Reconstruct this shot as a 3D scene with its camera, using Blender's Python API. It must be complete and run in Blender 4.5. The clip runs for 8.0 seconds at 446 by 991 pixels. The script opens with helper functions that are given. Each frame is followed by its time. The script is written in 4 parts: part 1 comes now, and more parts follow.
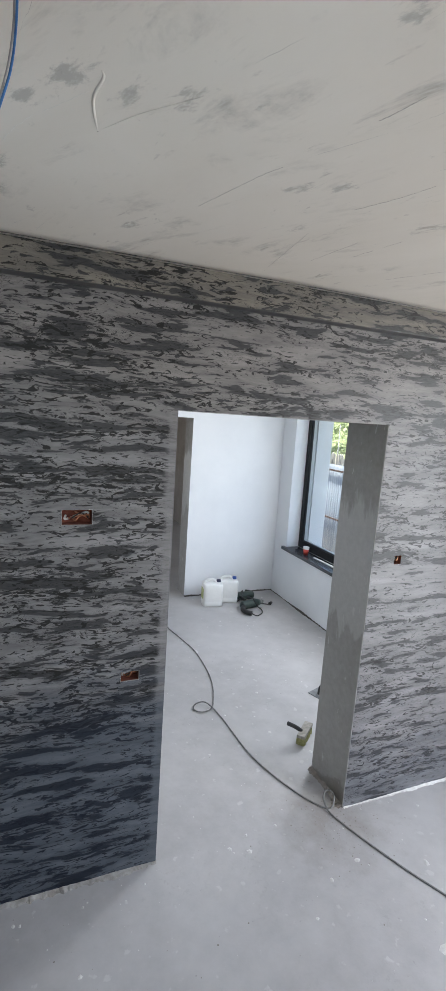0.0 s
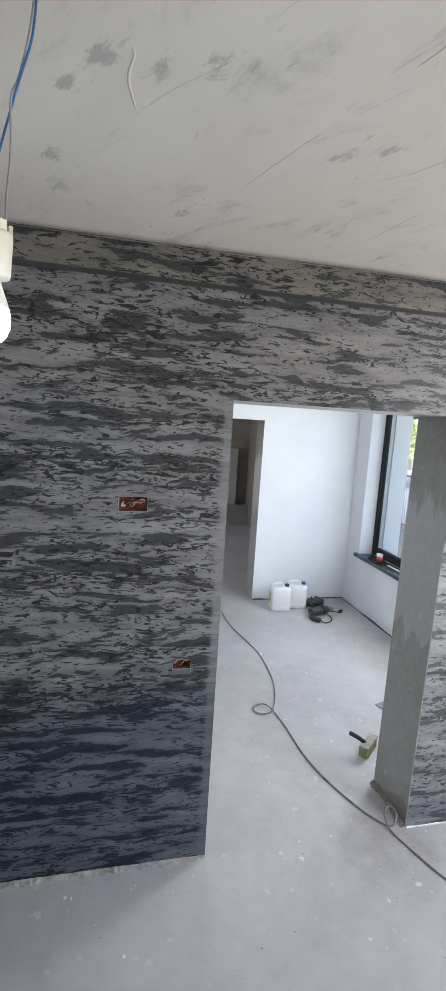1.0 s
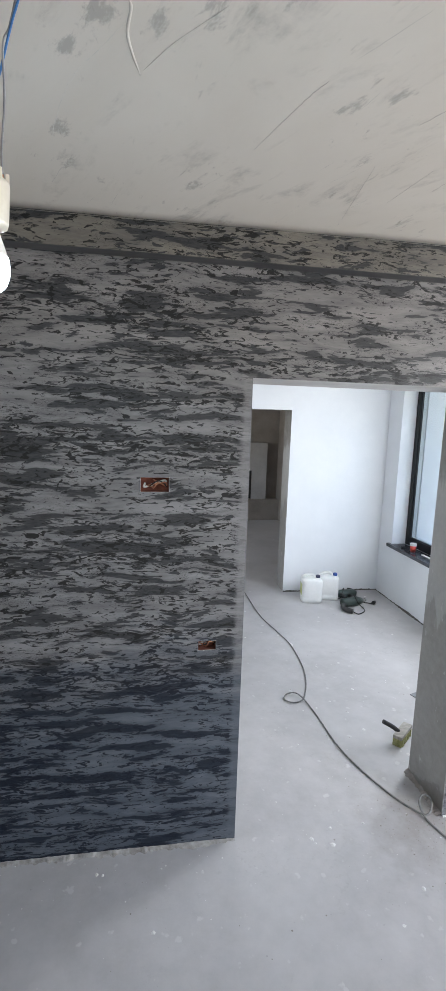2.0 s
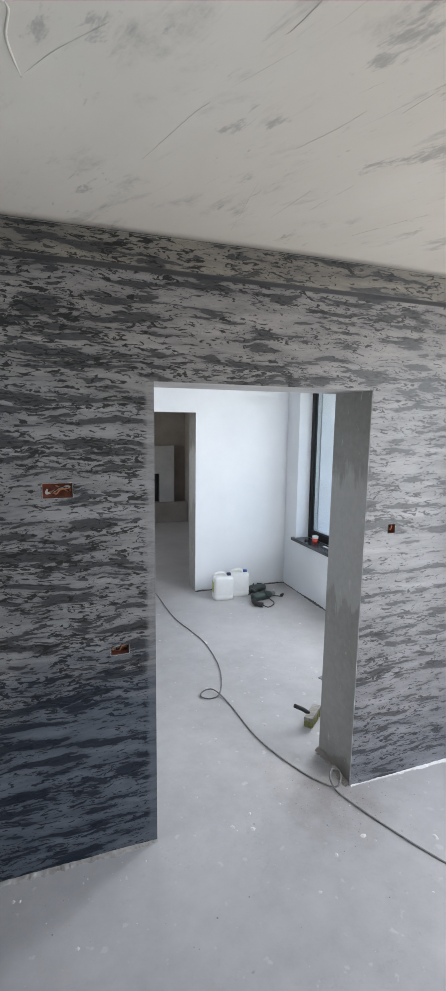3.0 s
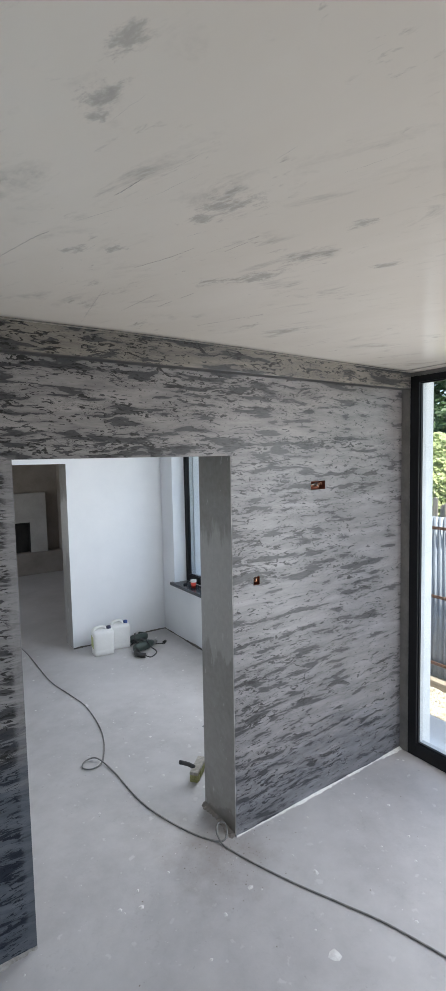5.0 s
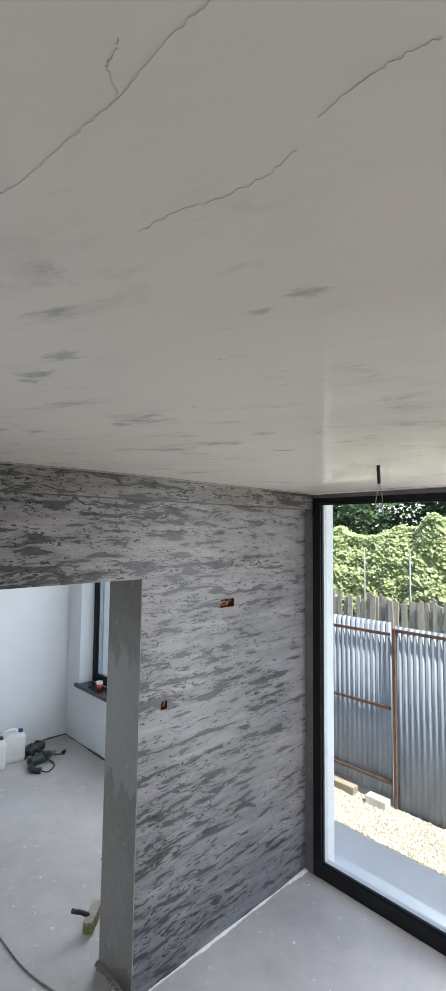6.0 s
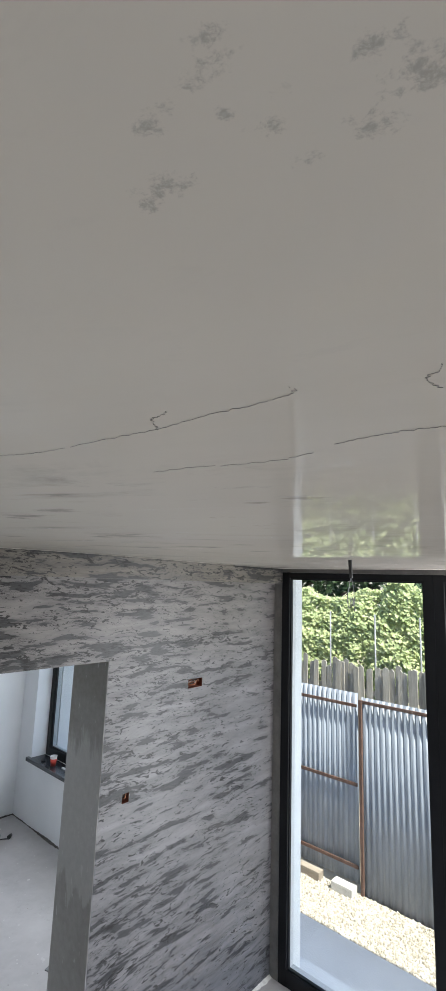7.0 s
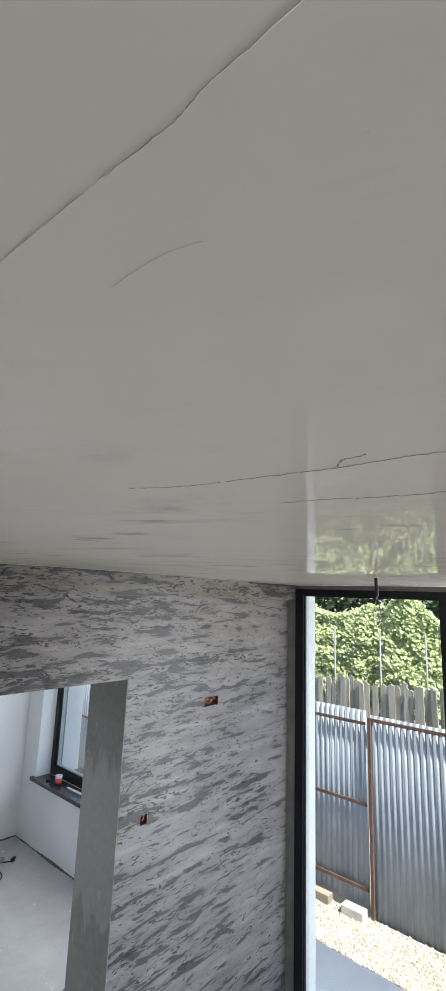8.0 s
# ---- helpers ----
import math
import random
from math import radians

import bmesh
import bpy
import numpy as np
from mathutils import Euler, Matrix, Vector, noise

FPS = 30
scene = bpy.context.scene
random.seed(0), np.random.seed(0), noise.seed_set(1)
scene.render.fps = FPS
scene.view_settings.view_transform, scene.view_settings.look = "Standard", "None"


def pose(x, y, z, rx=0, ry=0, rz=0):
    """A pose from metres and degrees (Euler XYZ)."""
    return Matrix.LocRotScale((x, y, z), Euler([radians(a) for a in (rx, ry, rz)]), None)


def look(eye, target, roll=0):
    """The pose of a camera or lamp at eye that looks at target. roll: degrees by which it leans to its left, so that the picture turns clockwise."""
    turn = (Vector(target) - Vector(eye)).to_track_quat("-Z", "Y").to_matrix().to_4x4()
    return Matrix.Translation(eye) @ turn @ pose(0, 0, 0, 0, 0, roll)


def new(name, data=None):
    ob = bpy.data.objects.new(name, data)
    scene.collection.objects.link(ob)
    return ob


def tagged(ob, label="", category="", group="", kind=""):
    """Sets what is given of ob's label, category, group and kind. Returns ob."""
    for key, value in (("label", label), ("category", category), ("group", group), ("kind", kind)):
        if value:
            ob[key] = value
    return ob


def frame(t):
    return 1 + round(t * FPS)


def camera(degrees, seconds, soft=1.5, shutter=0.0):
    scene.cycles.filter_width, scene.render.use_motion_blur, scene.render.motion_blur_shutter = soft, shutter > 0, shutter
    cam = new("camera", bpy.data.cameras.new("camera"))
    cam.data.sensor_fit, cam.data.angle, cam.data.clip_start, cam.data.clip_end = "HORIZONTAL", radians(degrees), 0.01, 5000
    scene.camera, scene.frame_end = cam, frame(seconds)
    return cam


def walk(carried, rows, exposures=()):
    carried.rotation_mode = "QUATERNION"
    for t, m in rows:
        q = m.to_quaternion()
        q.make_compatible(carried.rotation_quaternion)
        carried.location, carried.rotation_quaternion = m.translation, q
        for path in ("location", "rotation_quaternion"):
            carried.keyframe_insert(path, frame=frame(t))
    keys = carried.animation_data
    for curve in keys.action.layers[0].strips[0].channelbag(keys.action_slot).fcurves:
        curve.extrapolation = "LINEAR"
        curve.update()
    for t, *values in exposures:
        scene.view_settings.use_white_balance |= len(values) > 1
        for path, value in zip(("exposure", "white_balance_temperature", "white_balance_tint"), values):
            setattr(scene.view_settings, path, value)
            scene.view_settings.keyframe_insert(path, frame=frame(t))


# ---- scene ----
cam = camera(48.8, 8.0)
PATH = [
    (0, (-0.585, -1.944, 2.081), (0.171, -0.118, 1.77), 3.8),
    (0.5, (-0.535, -1.969, 2.064), (-0.004, -0.065, 1.762), 3.6),
    (1, (-0.482, -1.975, 2.008), (-0.032, -0.049, 1.715), 3.6),
    (1.2, (-0.464, -1.979, 1.999), (-0.029, -0.051, 1.695), 3.3),
    (2.3, (-0.433, -1.992, 1.91), (-0.131, -0.038, 1.609), 1.7),
    (2.5, (-0.433, -2.006, 1.908), (-0.007, -0.074, 1.616), 1.4),
    (3, (-0.43, -2.028, 1.927), (0.246, -0.167, 1.643), 0.7),
    (3.5, (-0.423, -2.053, 1.961), (0.415, -0.253, 1.723), 0.6),
    (4, (-0.414, -2.08, 1.996), (0.544, -0.334, 1.813), 0.2),
    (4.2, (-0.419, -2.093, 2.015), (0.57, -0.361, 1.864), -0.0),
    (5.3, (-0.396, -2.13, 2.168), (0.792, -0.526, 2.046), -0.5),
    (5.5, (-0.417, -2.154, 2.243), (0.834, -0.595, 2.202), 0.1),
    (6, (-0.443, -2.195, 2.367), (0.935, -0.752, 2.505), 0.6),
    (6.5, (-0.469, -2.192, 2.475), (0.96, -0.826, 2.776), 2.1),
    (7, (-0.497, -2.191, 2.531), (0.955, -0.859, 2.869), 1.9),
    (7.5, (-0.541, -2.166, 2.542), (0.923, -0.857, 2.92), 1.8),
    (8, (-0.587, -2.107, 2.541), (0.866, -0.791, 2.935), 2.0),
]
walk(cam, [(t, look(eye, target, roll)) for t, eye, target, roll in PATH], exposures=((0.0, 1.76), (0.5, 1.84), (1.2, 1.93), (2.5, 2.0), (3.0, 1.80), (3.5, 1.67), (4.0, 1.60), (5.5, 1.43), (6.5, 1.34), (8.0, 1.44)))

# ---- light ----
SUN_WAY = Vector((-0.13, -0.60, 1.0)).normalized()
world = bpy.data.worlds.new("sky")
scene.world = world
world.use_nodes = True
wnt = world.node_tree
sky = wnt.nodes.new("ShaderNodeTexSky")
sky.sky_type = "NISHITA"
sky.sun_disc = False
sky.sun_elevation = math.asin(SUN_WAY.z)
sky.sun_rotation = math.atan2(SUN_WAY.x, SUN_WAY.y)
wnt.links.new(sky.outputs[0], wnt.nodes["Background"].inputs[0])
wnt.nodes["Background"].inputs[1].default_value = 0.15

sun = new("sun", bpy.data.lights.new("sun", "SUN"))
sun.data.energy, sun.data.angle, sun.data.color = 5.0, radians(0.5), (1.0, 0.95, 0.86)
sun.matrix_world = look(SUN_WAY * 20, (0, 0, 0))


def daylight(name, eye, target, wide, high, watts, colour):
    """Area lamp in a window's opening, added on top of the sky's own light."""
    lamp = new(name, bpy.data.lights.new(name, "AREA"))
    lamp.data.shape, lamp.data.size, lamp.data.size_y = "RECTANGLE", wide, high
    lamp.data.energy, lamp.data.color = watts, colour
    lamp.matrix_world = look(eye, target)
    return lamp


# These lamps lift the rooms above what sky and sun give through the windows.
daylight("daylight_living", (2.56, -2.02, 1.3), (0.7, -0.1, 0.85), 1.0, 2.4, 28, (0.925, 0.945, 1.0))
daylight("daylight_next_room", (2.50, 1.45, 1.5), (0, 1.6, 1.3), 0.9, 1.6, 16, (0.90, 0.94, 1.0))
# Fill lamp in an invented, unseen opening, to brighten the hearth room.
daylight("fill_hearth_room", (-2.05, 5.4, 1.4), (1, 5.6, 1.2), 1.3, 1.4, 9, (0.95, 0.97, 1.0))


# ---- materials ----
def node(nt, kind, ins=None, **props):
    n = nt.nodes.new(kind)
    for k, v in props.items():
        setattr(n, k, v)
    for k, v in (ins or {}).items():
        if isinstance(v, bpy.types.NodeSocket):
            nt.links.new(v, n.inputs[k])
        else:
            n.inputs[k].default_value = v
    return n


def start(name, rough=0.6, metal=0.0, spec=0.5):
    m = bpy.data.materials.new(name)
    m.use_nodes = True
    nt = m.node_tree
    b = nt.nodes["Principled BSDF"]
    b.inputs["Roughness"].default_value = rough
    b.inputs["Metallic"].default_value = metal
    b.inputs["Specular IOR Level"].default_value = spec
    return m, nt, b


def place(nt, scale=(1, 1, 1), turn=(0, 0, 0)):
    geo = node(nt, "ShaderNodeNewGeometry")
    mp = node(nt, "ShaderNodeMapping", {"Vector": geo.outputs["Position"], "Scale": scale, "Rotation": [radians(a) for a in turn]})
    return mp.outputs[0]


def grain(nt, vec, scale, detail=6.0, rough=0.6, bend=0.0):
    return node(nt, "ShaderNodeTexNoise", {"Vector": vec, "Scale": scale, "Detail": detail, "Roughness": rough, "Distortion": bend}).outputs[0]


def ramp(nt, fac, stops):
    r = node(nt, "ShaderNodeValToRGB", {"Fac": fac})
    els = r.color_ramp.elements
    while len(els) < len(stops):
        els.new(0.5)
    for e, (p, c) in zip(els, stops):
        e.position = p
        e.color = (*c, 1) if isinstance(c, tuple) else (c, c, c, 1)
    return r.outputs[0]


def calc(nt, op, a, b=0.0):
    return node(nt, "ShaderNodeMath", {0: a, 1: b}, operation=op).outputs[0]


def blend(nt, fac, a, b, how="MIX"):
    n = node(nt, "ShaderNodeMix", data_type="RGBA", blend_type=how)
    for i, v in ((0, fac), (6, a), (7, b)):
        if isinstance(v, bpy.types.NodeSocket):
            nt.links.new(v, n.inputs[i])
        elif i:
            n.inputs[i].default_value = (*v, 1)
        else:
            n.inputs[i].default_value = v
    return n.outputs[2]


def relief(nt, b, height, strength, dist=0.01):
    bp = node(nt, "ShaderNodeBump", {"Height": height, "Strength": strength, "Distance": dist})
    nt.links.new(bp.outputs[0], b.inputs["Normal"])


def speckled(name, dark, light, scale=6.0, rough=0.6, metal=0.0, bump=0.15, fine=60.0, spec=0.5, stretch=(1, 1, 1)):
    """A surface of two tones, mottled at two scales, with fine relief."""
    m, nt, b = start(name, rough, metal, spec)
    v = place(nt, stretch)
    big, small = grain(nt, v, scale), grain(nt, v, fine, 4)
    f = calc(nt, "ADD", calc(nt, "MULTIPLY", big, 0.7), calc(nt, "MULTIPLY", small, 0.3))
    col = ramp(nt, f, [(0.36, dark), (0.64, light)])
    nt.links.new(col, b.inputs["Base Color"])
    relief(nt, b, f, bump)
    return m


def make_plaster(name, bias, pale, navy_share=1.0, east=-0.016, weak=0.86, tint=(1.0, 0.965, 0.985), shift=0.0):
    """Grey decorative plaster with dark trowelled streaks lying level. Their greater density towards the west and the
    navy of the lower half there are part pigment, part the window light's falloff put into the colour."""
    m, nt, b = start(name, 0.42)
    flat = place(nt)
    bent = node(nt, "ShaderNodeVectorMath", {0: flat, 1: node(nt, "ShaderNodeVectorMath", {0: node(nt, "ShaderNodeTexNoise", {"Vector": flat, "Scale": 5.0, "Detail": 3.0}).outputs[1], 1: (0.0, 0.0, 0.045)}, operation="MULTIPLY").outputs[0]}, operation="ADD").outputs[0]

    def drawn(sx, sz, offset):
        return node(nt, "ShaderNodeMapping", {"Vector": bent, "Scale": (sx, sx, sz), "Location": (shift + offset, 0, shift * 1.7 + offset)}).outputs[0]
    sep = node(nt, "ShaderNodeSeparateXYZ", {0: flat})

    def spread(a, c, lo, hi, out=0):
        return node(nt, "ShaderNodeMapRange", {"Value": sep.outputs[out], "From Min": a, "From Max": c, "To Min": lo, "To Max": hi}).outputs[0]
    # Streak cover grows westward: part pigment, part the window light falling off.
    cover_falloff = spread(2.0, 0.7, east + bias, 0.026 + bias)
    bare = ramp(nt, calc(nt, "ADD", calc(nt, "ABSOLUTE", calc(nt, "ADD", sep.outputs[0], 0.012)), calc(nt, "MULTIPLY", grain(nt, flat, 14, 4), 0.05)), [(0.042, 0.2), (0.062, 1.0)])
    bare = calc(nt, "MAXIMUM", bare, spread(2.07, 2.13, 0.0, 1.0, 2))
    # Streaks weakened to the east, the window's sheen put into the colour.
    depth = calc(nt, "MULTIPLY", spread(1.7, 1.0, weak, 1.0), bare)
    tone = grain(nt, drawn(1, 7, 0), 2.0, 6, 0.6)
    fine = grain(nt, drawn(1, 6, 2), 30.0, 6, 0.7)
    bands = calc(nt, "MULTIPLY", calc(nt, "SUBTRACT", grain(nt, drawn(0.35, 4.5, 4), 1.5, 3), 0.5), 0.26)
    cloud = calc(nt, "ADD", calc(nt, "ADD", calc(nt, "MULTIPLY", calc(nt, "SUBTRACT", grain(nt, drawn(1, 2.0, 6), 1.7, 3), 0.5), 0.22), bands), cover_falloff)
    long_stroke = grain(nt, drawn(1, 6.6, 8), 3.6, 7, 0.55, 0.3)
    short_stroke = grain(nt, drawn(1, 5.0, 11), 12.0, 8, 0.62, 0.6)
    nick = grain(nt, drawn(1, 3.4, 15), 17.0, 7, 0.6, 1.3)
    # Navy pigment low in the west, deepened to carry the dimmer light there.
    navy_falloff_edge = calc(nt, "ADD", calc(nt, "ADD", spread(0.0, 1.25, 1.68, -0.42, 2), spread(0.6, 0.0, -0.95, 0.0)), calc(nt, "MULTIPLY", calc(nt, "SUBTRACT", grain(nt, drawn(0.7, 3.6, 20), 2.6, 7, 0.62), 0.5), 1.9))
    navy_falloff = calc(nt, "MULTIPLY", ramp(nt, navy_falloff_edge, [(0.0, 0.0), (0.15, 0.5), (0.6, 1.0)]), calc(nt, "MULTIPLY", spread(1.06, 0.0, 0.55, 1.0), navy_share))
    base = ramp(nt, tone, [(p, tuple(v * pale * c for c in tint)) for p, v in ((0.3, 0.138), (0.5, 0.180), (0.7, 0.240))])
    # Warm tint above z 1.95: light bounced off the ceiling, put into the colour.
    base = blend(nt, spread(1.95, 2.25, 0.0, 0.5, 2), base, blend(nt, 1.0, base, (1.06, 0.97, 0.86), "MULTIPLY"))
    base = blend(nt, 0.14, base, ramp(nt, fine, [(0.32, 0.085), (0.68, 0.31)]))
    base = blend(nt, calc(nt, "MULTIPLY", navy_falloff, 0.85), base, ramp(nt, tone, [(0.3, (0.044, 0.053, 0.066)), (0.7, (0.090, 0.104, 0.122))]))
    m0 = ramp(nt, calc(nt, "ADD", long_stroke, cloud), [(0.42, 0.0), (0.52, 0.30), (0.60, 0.55), (0.75, 0.65)])
    m1 = calc(nt, "MULTIPLY", ramp(nt, calc(nt, "ADD", long_stroke, cloud), [(0.562, 0.0), (0.574, 0.80), (0.66, 0.90), (0.74, 0.6)]), depth)
    m2 = calc(nt, "MULTIPLY", ramp(nt, calc(nt, "ADD", short_stroke, calc(nt, "MULTIPLY", cloud, 0.9)), [(0.590, 0.0), (0.602, 0.92)]), depth)
    m3 = calc(nt, "MULTIPLY", ramp(nt, calc(nt, "ADD", nick, cloud), [(0.590, 0.0), (0.602, 0.95)]), depth)
    rim = calc(nt, "MULTIPLY", ramp(nt, short_stroke, [(0.508, 0.0), (0.516, 0.85), (0.524, 0.0)]), ramp(nt, calc(nt, "ADD", grain(nt, drawn(1, 3, 24), 4.2, 3), cloud), [(0.52, 0.0), (0.60, 1.0)]))
    curl = calc(nt, "MULTIPLY", ramp(nt, nick, [(0.462, 0.0), (0.474, 0.9), (0.486, 0.0)]), ramp(nt, calc(nt, "ADD", grain(nt, drawn(1, 2.6, 27), 3.6, 3), cloud), [(0.53, 0.0), (0.60, 1.0)]))
    deep = ramp(nt, fine, [(0.35, (0.018, 0.0185, 0.020)), (0.65, (0.040, 0.041, 0.043))])
    deep = blend(nt, navy_falloff, deep, (0.010, 0.0130, 0.020))
    ink = blend(nt, navy_falloff, (0.013, 0.0125, 0.012), (0.008, 0.010, 0.017))
    col = blend(nt, calc(nt, "MULTIPLY", m0, depth), base, blend(nt, navy_falloff, (0.06, 0.06, 0.062), (0.022, 0.028, 0.038)))
    col = blend(nt, m1, col, deep)
    col = blend(nt, m2, col, deep)
    col = blend(nt, m3, col, ink)
    col = blend(nt, calc(nt, "MULTIPLY", calc(nt, "MAXIMUM", rim, curl), depth), col, ink)
    nt.links.new(col, b.inputs["Base Color"])
    dull = spread(1.9, 0.1, 0.0, 0.16)
    nt.links.new(calc(nt, "ADD", ramp(nt, tone, [(0.3, 0.27), (0.7, 0.38)]), dull), b.inputs["Roughness"])
    nt.links.new(calc(nt, "SUBTRACT", 0.48, calc(nt, "MULTIPLY", dull, 2.0)), b.inputs["Specular IOR Level"])
    high = calc(nt, "ADD", calc(nt, "MULTIPLY", calc(nt, "ADD", calc(nt, "MAXIMUM", m1, m2), m3), -0.35), calc(nt, "MULTIPLY", fine, 0.6))
    relief(nt, b, high, 0.3, 0.004)
    return m


def slanted(nt, angle, along, across):
    """Coordinates drawn out along a line that lies at that angle on the ceiling."""
    geo = node(nt, "ShaderNodeNewGeometry")
    return node(nt, "ShaderNodeMapping", {"Vector": geo.outputs["Position"], "Location": (0.63, 0.21, 0.0), "Scale": (along, across, 1), "Rotation": (0, 0, radians(angle))}, vector_type="TEXTURE").outputs[0]


CEIL = 2.63
# smoke-grey smudges in the ceiling, large ones and flecks: x, y, radius
SMUDGES = [(-0.589, -0.885, 0.06), (-0.520, -0.975, 0.08), (-0.413, -0.984, 0.06), (-0.318, -1.020, 0.07), (-0.645, -0.60, 0.06), (-0.649, -0.435, 0.06), (-0.293, -0.38, 0.06), (-0.116, -1.485, 0.05), (-0.108, -1.385, 0.06), (-0.186, -1.632, 0.03), (-0.097, -1.332, 0.04), (0.211, -1.252, 0.06), (0.238, -1.215, 0.10), (0.209, -1.131, 0.06), (-0.020, -1.880, 0.04), (-0.016, -1.81, 0.03), (0.105, -0.888, 0.05), (0.021, -0.829, 0.06), (0.146, -0.608, 0.05), (0.449, -0.812, 0.07), (0.545, -0.916, 0.12), (0.569, -1.113, 0.09), (0.542, -1.303, 0.05), (0.804, -1.181, 0.06)]
FLECKS = [(-0.432, -2.098, 0.005), (-0.446, -2.136, 0.005), (-0.442, -2.12, 0.005), (-0.481, -2.1, 0.003), (-0.498, -2.096, 0.003), (-0.481, -2.124, 0.003), (-0.48, -2.135, 0.004), (-0.512, -2.073, 0.003), (-0.525, -2.054, 0.0025), (-0.519, -2.055, 0.002), (-0.428, -2.106, 0.007), (-0.427, -2.097, 0.006), (-0.443, -2.134, 0.006), (-0.414, -2.166, 0.01), (-0.425, -2.134, 0.005), (-0.429, -2.142, 0.004), (-0.411, -2.152, 0.007), (-0.412, -2.137, 0.005), (-0.442, -2.114, 0.005), (-0.433, -2.13, 0.004), (-0.428, -2.102, 0.005), (-0.442, -2.131, 0.005), (-0.426, -2.159, 0.006)]


def make_ceiling():
    """Polished pale marble-effect plaster with smoky slanting veins."""
    m, nt, b = start("polished_ceiling", 0.5, spec=0.0)
    v = slanted(nt, -66, 2.0, 0.6)
    vl = slanted(nt, -72, 1.7, 0.7)
    v1 = place(nt)
    haze = grain(nt, v, 1.5, 7, 0.6, 0.8)
    streak = grain(nt, v, 6.5, 11, 0.7, 0.5)
    blot = grain(nt, v1, 3.0, 7, 0.65, 0.4)
    speck = grain(nt, vl, 26.0, 8, 0.66, 0.4)
    base = ramp(nt, haze, [(0.3, (0.535, 0.492, 0.432)), (0.7, (0.585, 0.544, 0.486))])
    clean = node(nt, "ShaderNodeMapRange", {"Value": node(nt, "ShaderNodeSeparateXYZ", {0: v1}).outputs[1], "From Min": -2.0, "From Max": -1.7, "To Min": 0.1, "To Max": 1.0}).outputs[0]
    where = calc(nt, "MULTIPLY", ramp(nt, blot, [(0.48, 0.0), (0.62, 1.0)]), clean)
    s = calc(nt, "MULTIPLY", ramp(nt, streak, [(0.52, 0.0), (0.60, 0.30), (0.70, 0.7)]), where)
    col = blend(nt, s, base, (0.17, 0.16, 0.15))
    t = calc(nt, "MULTIPLY", ramp(nt, speck, [(0.60, 0.0), (0.68, 0.4)]), ramp(nt, grain(nt, v1, 5.0, 5), [(0.5, 0.0), (0.62, 1.0)]))
    col = blend(nt, calc(nt, "MULTIPLY", t, clean), col, (0.15, 0.145, 0.14))
    a, b1, b2 = radians(-66), 1.45, 0.75
    for spots, size in ((SMUDGES, 34.0), (FLECKS, 260.0)):
        here = slanted(nt, -66, b1, b2)
        near = None
        for x, y, r in spots:
            r *= 1.6 if size > 100 else 1.35
            off = node(nt, "ShaderNodeVectorMath", {0: here, 1: ((math.cos(a) * (x - 0.63) + math.sin(a) * (y - 0.21)) / b1, (-math.sin(a) * (x - 0.63) + math.cos(a) * (y - 0.21)) / b2, CEIL)}, operation="DISTANCE").outputs["Value"]
            part_of = node(nt, "ShaderNodeMapRange", {"Value": off, "From Min": r, "From Max": 0.1 * r, "To Min": 0.0, "To Max": 1.0}).outputs[0]
            near = part_of if near is None else calc(nt, "MAXIMUM", near, part_of)
        long_way, wide_way = (1.0, 0.9) if size > 100 else (1.7, 0.75)
        rough_edge = calc(nt, "ADD", grain(nt, slanted(nt, -66, long_way, wide_way), size, 10, 0.74, 0.2), calc(nt, "MULTIPLY", calc(nt, "SUBTRACT", near, 1.0), 0.42))
        col = blend(nt, ramp(nt, rough_edge, [(0.37, 0.0), (0.42, 0.12), (0.48, 0.36), (0.54, 0.50)]), col, (0.19, 0.184, 0.174))
    nt.links.new(col, b.inputs["Base Color"])
    wave = grain(nt, slanted(nt, 41, 1.1, 0.25), 5.0, 1.0, 0.4)
    ripple = node(nt, "ShaderNodeBump", {"Height": wave, "Strength": 0.06, "Distance": 0.012}).outputs[0]
    nt.links.new(ripple, b.inputs["Normal"])
    gloss = node(nt, "ShaderNodeBsdfGlossy", {"Roughness": 0.006, "Normal": ripple})
    lw = node(nt, "ShaderNodeLayerWeight", {"Blend": 0.5})
    fac = calc(nt, "ADD", calc(nt, "MULTIPLY", calc(nt, "POWER", lw.outputs["Facing"], 8.5), 0.76), 0.012)
    mix = node(nt, "ShaderNodeMixShader", {0: fac, 1: b.outputs[0], 2: gloss.outputs[0]})
    nt.links.new(mix.outputs[0], nt.nodes["Material Output"].inputs[0])
    return m


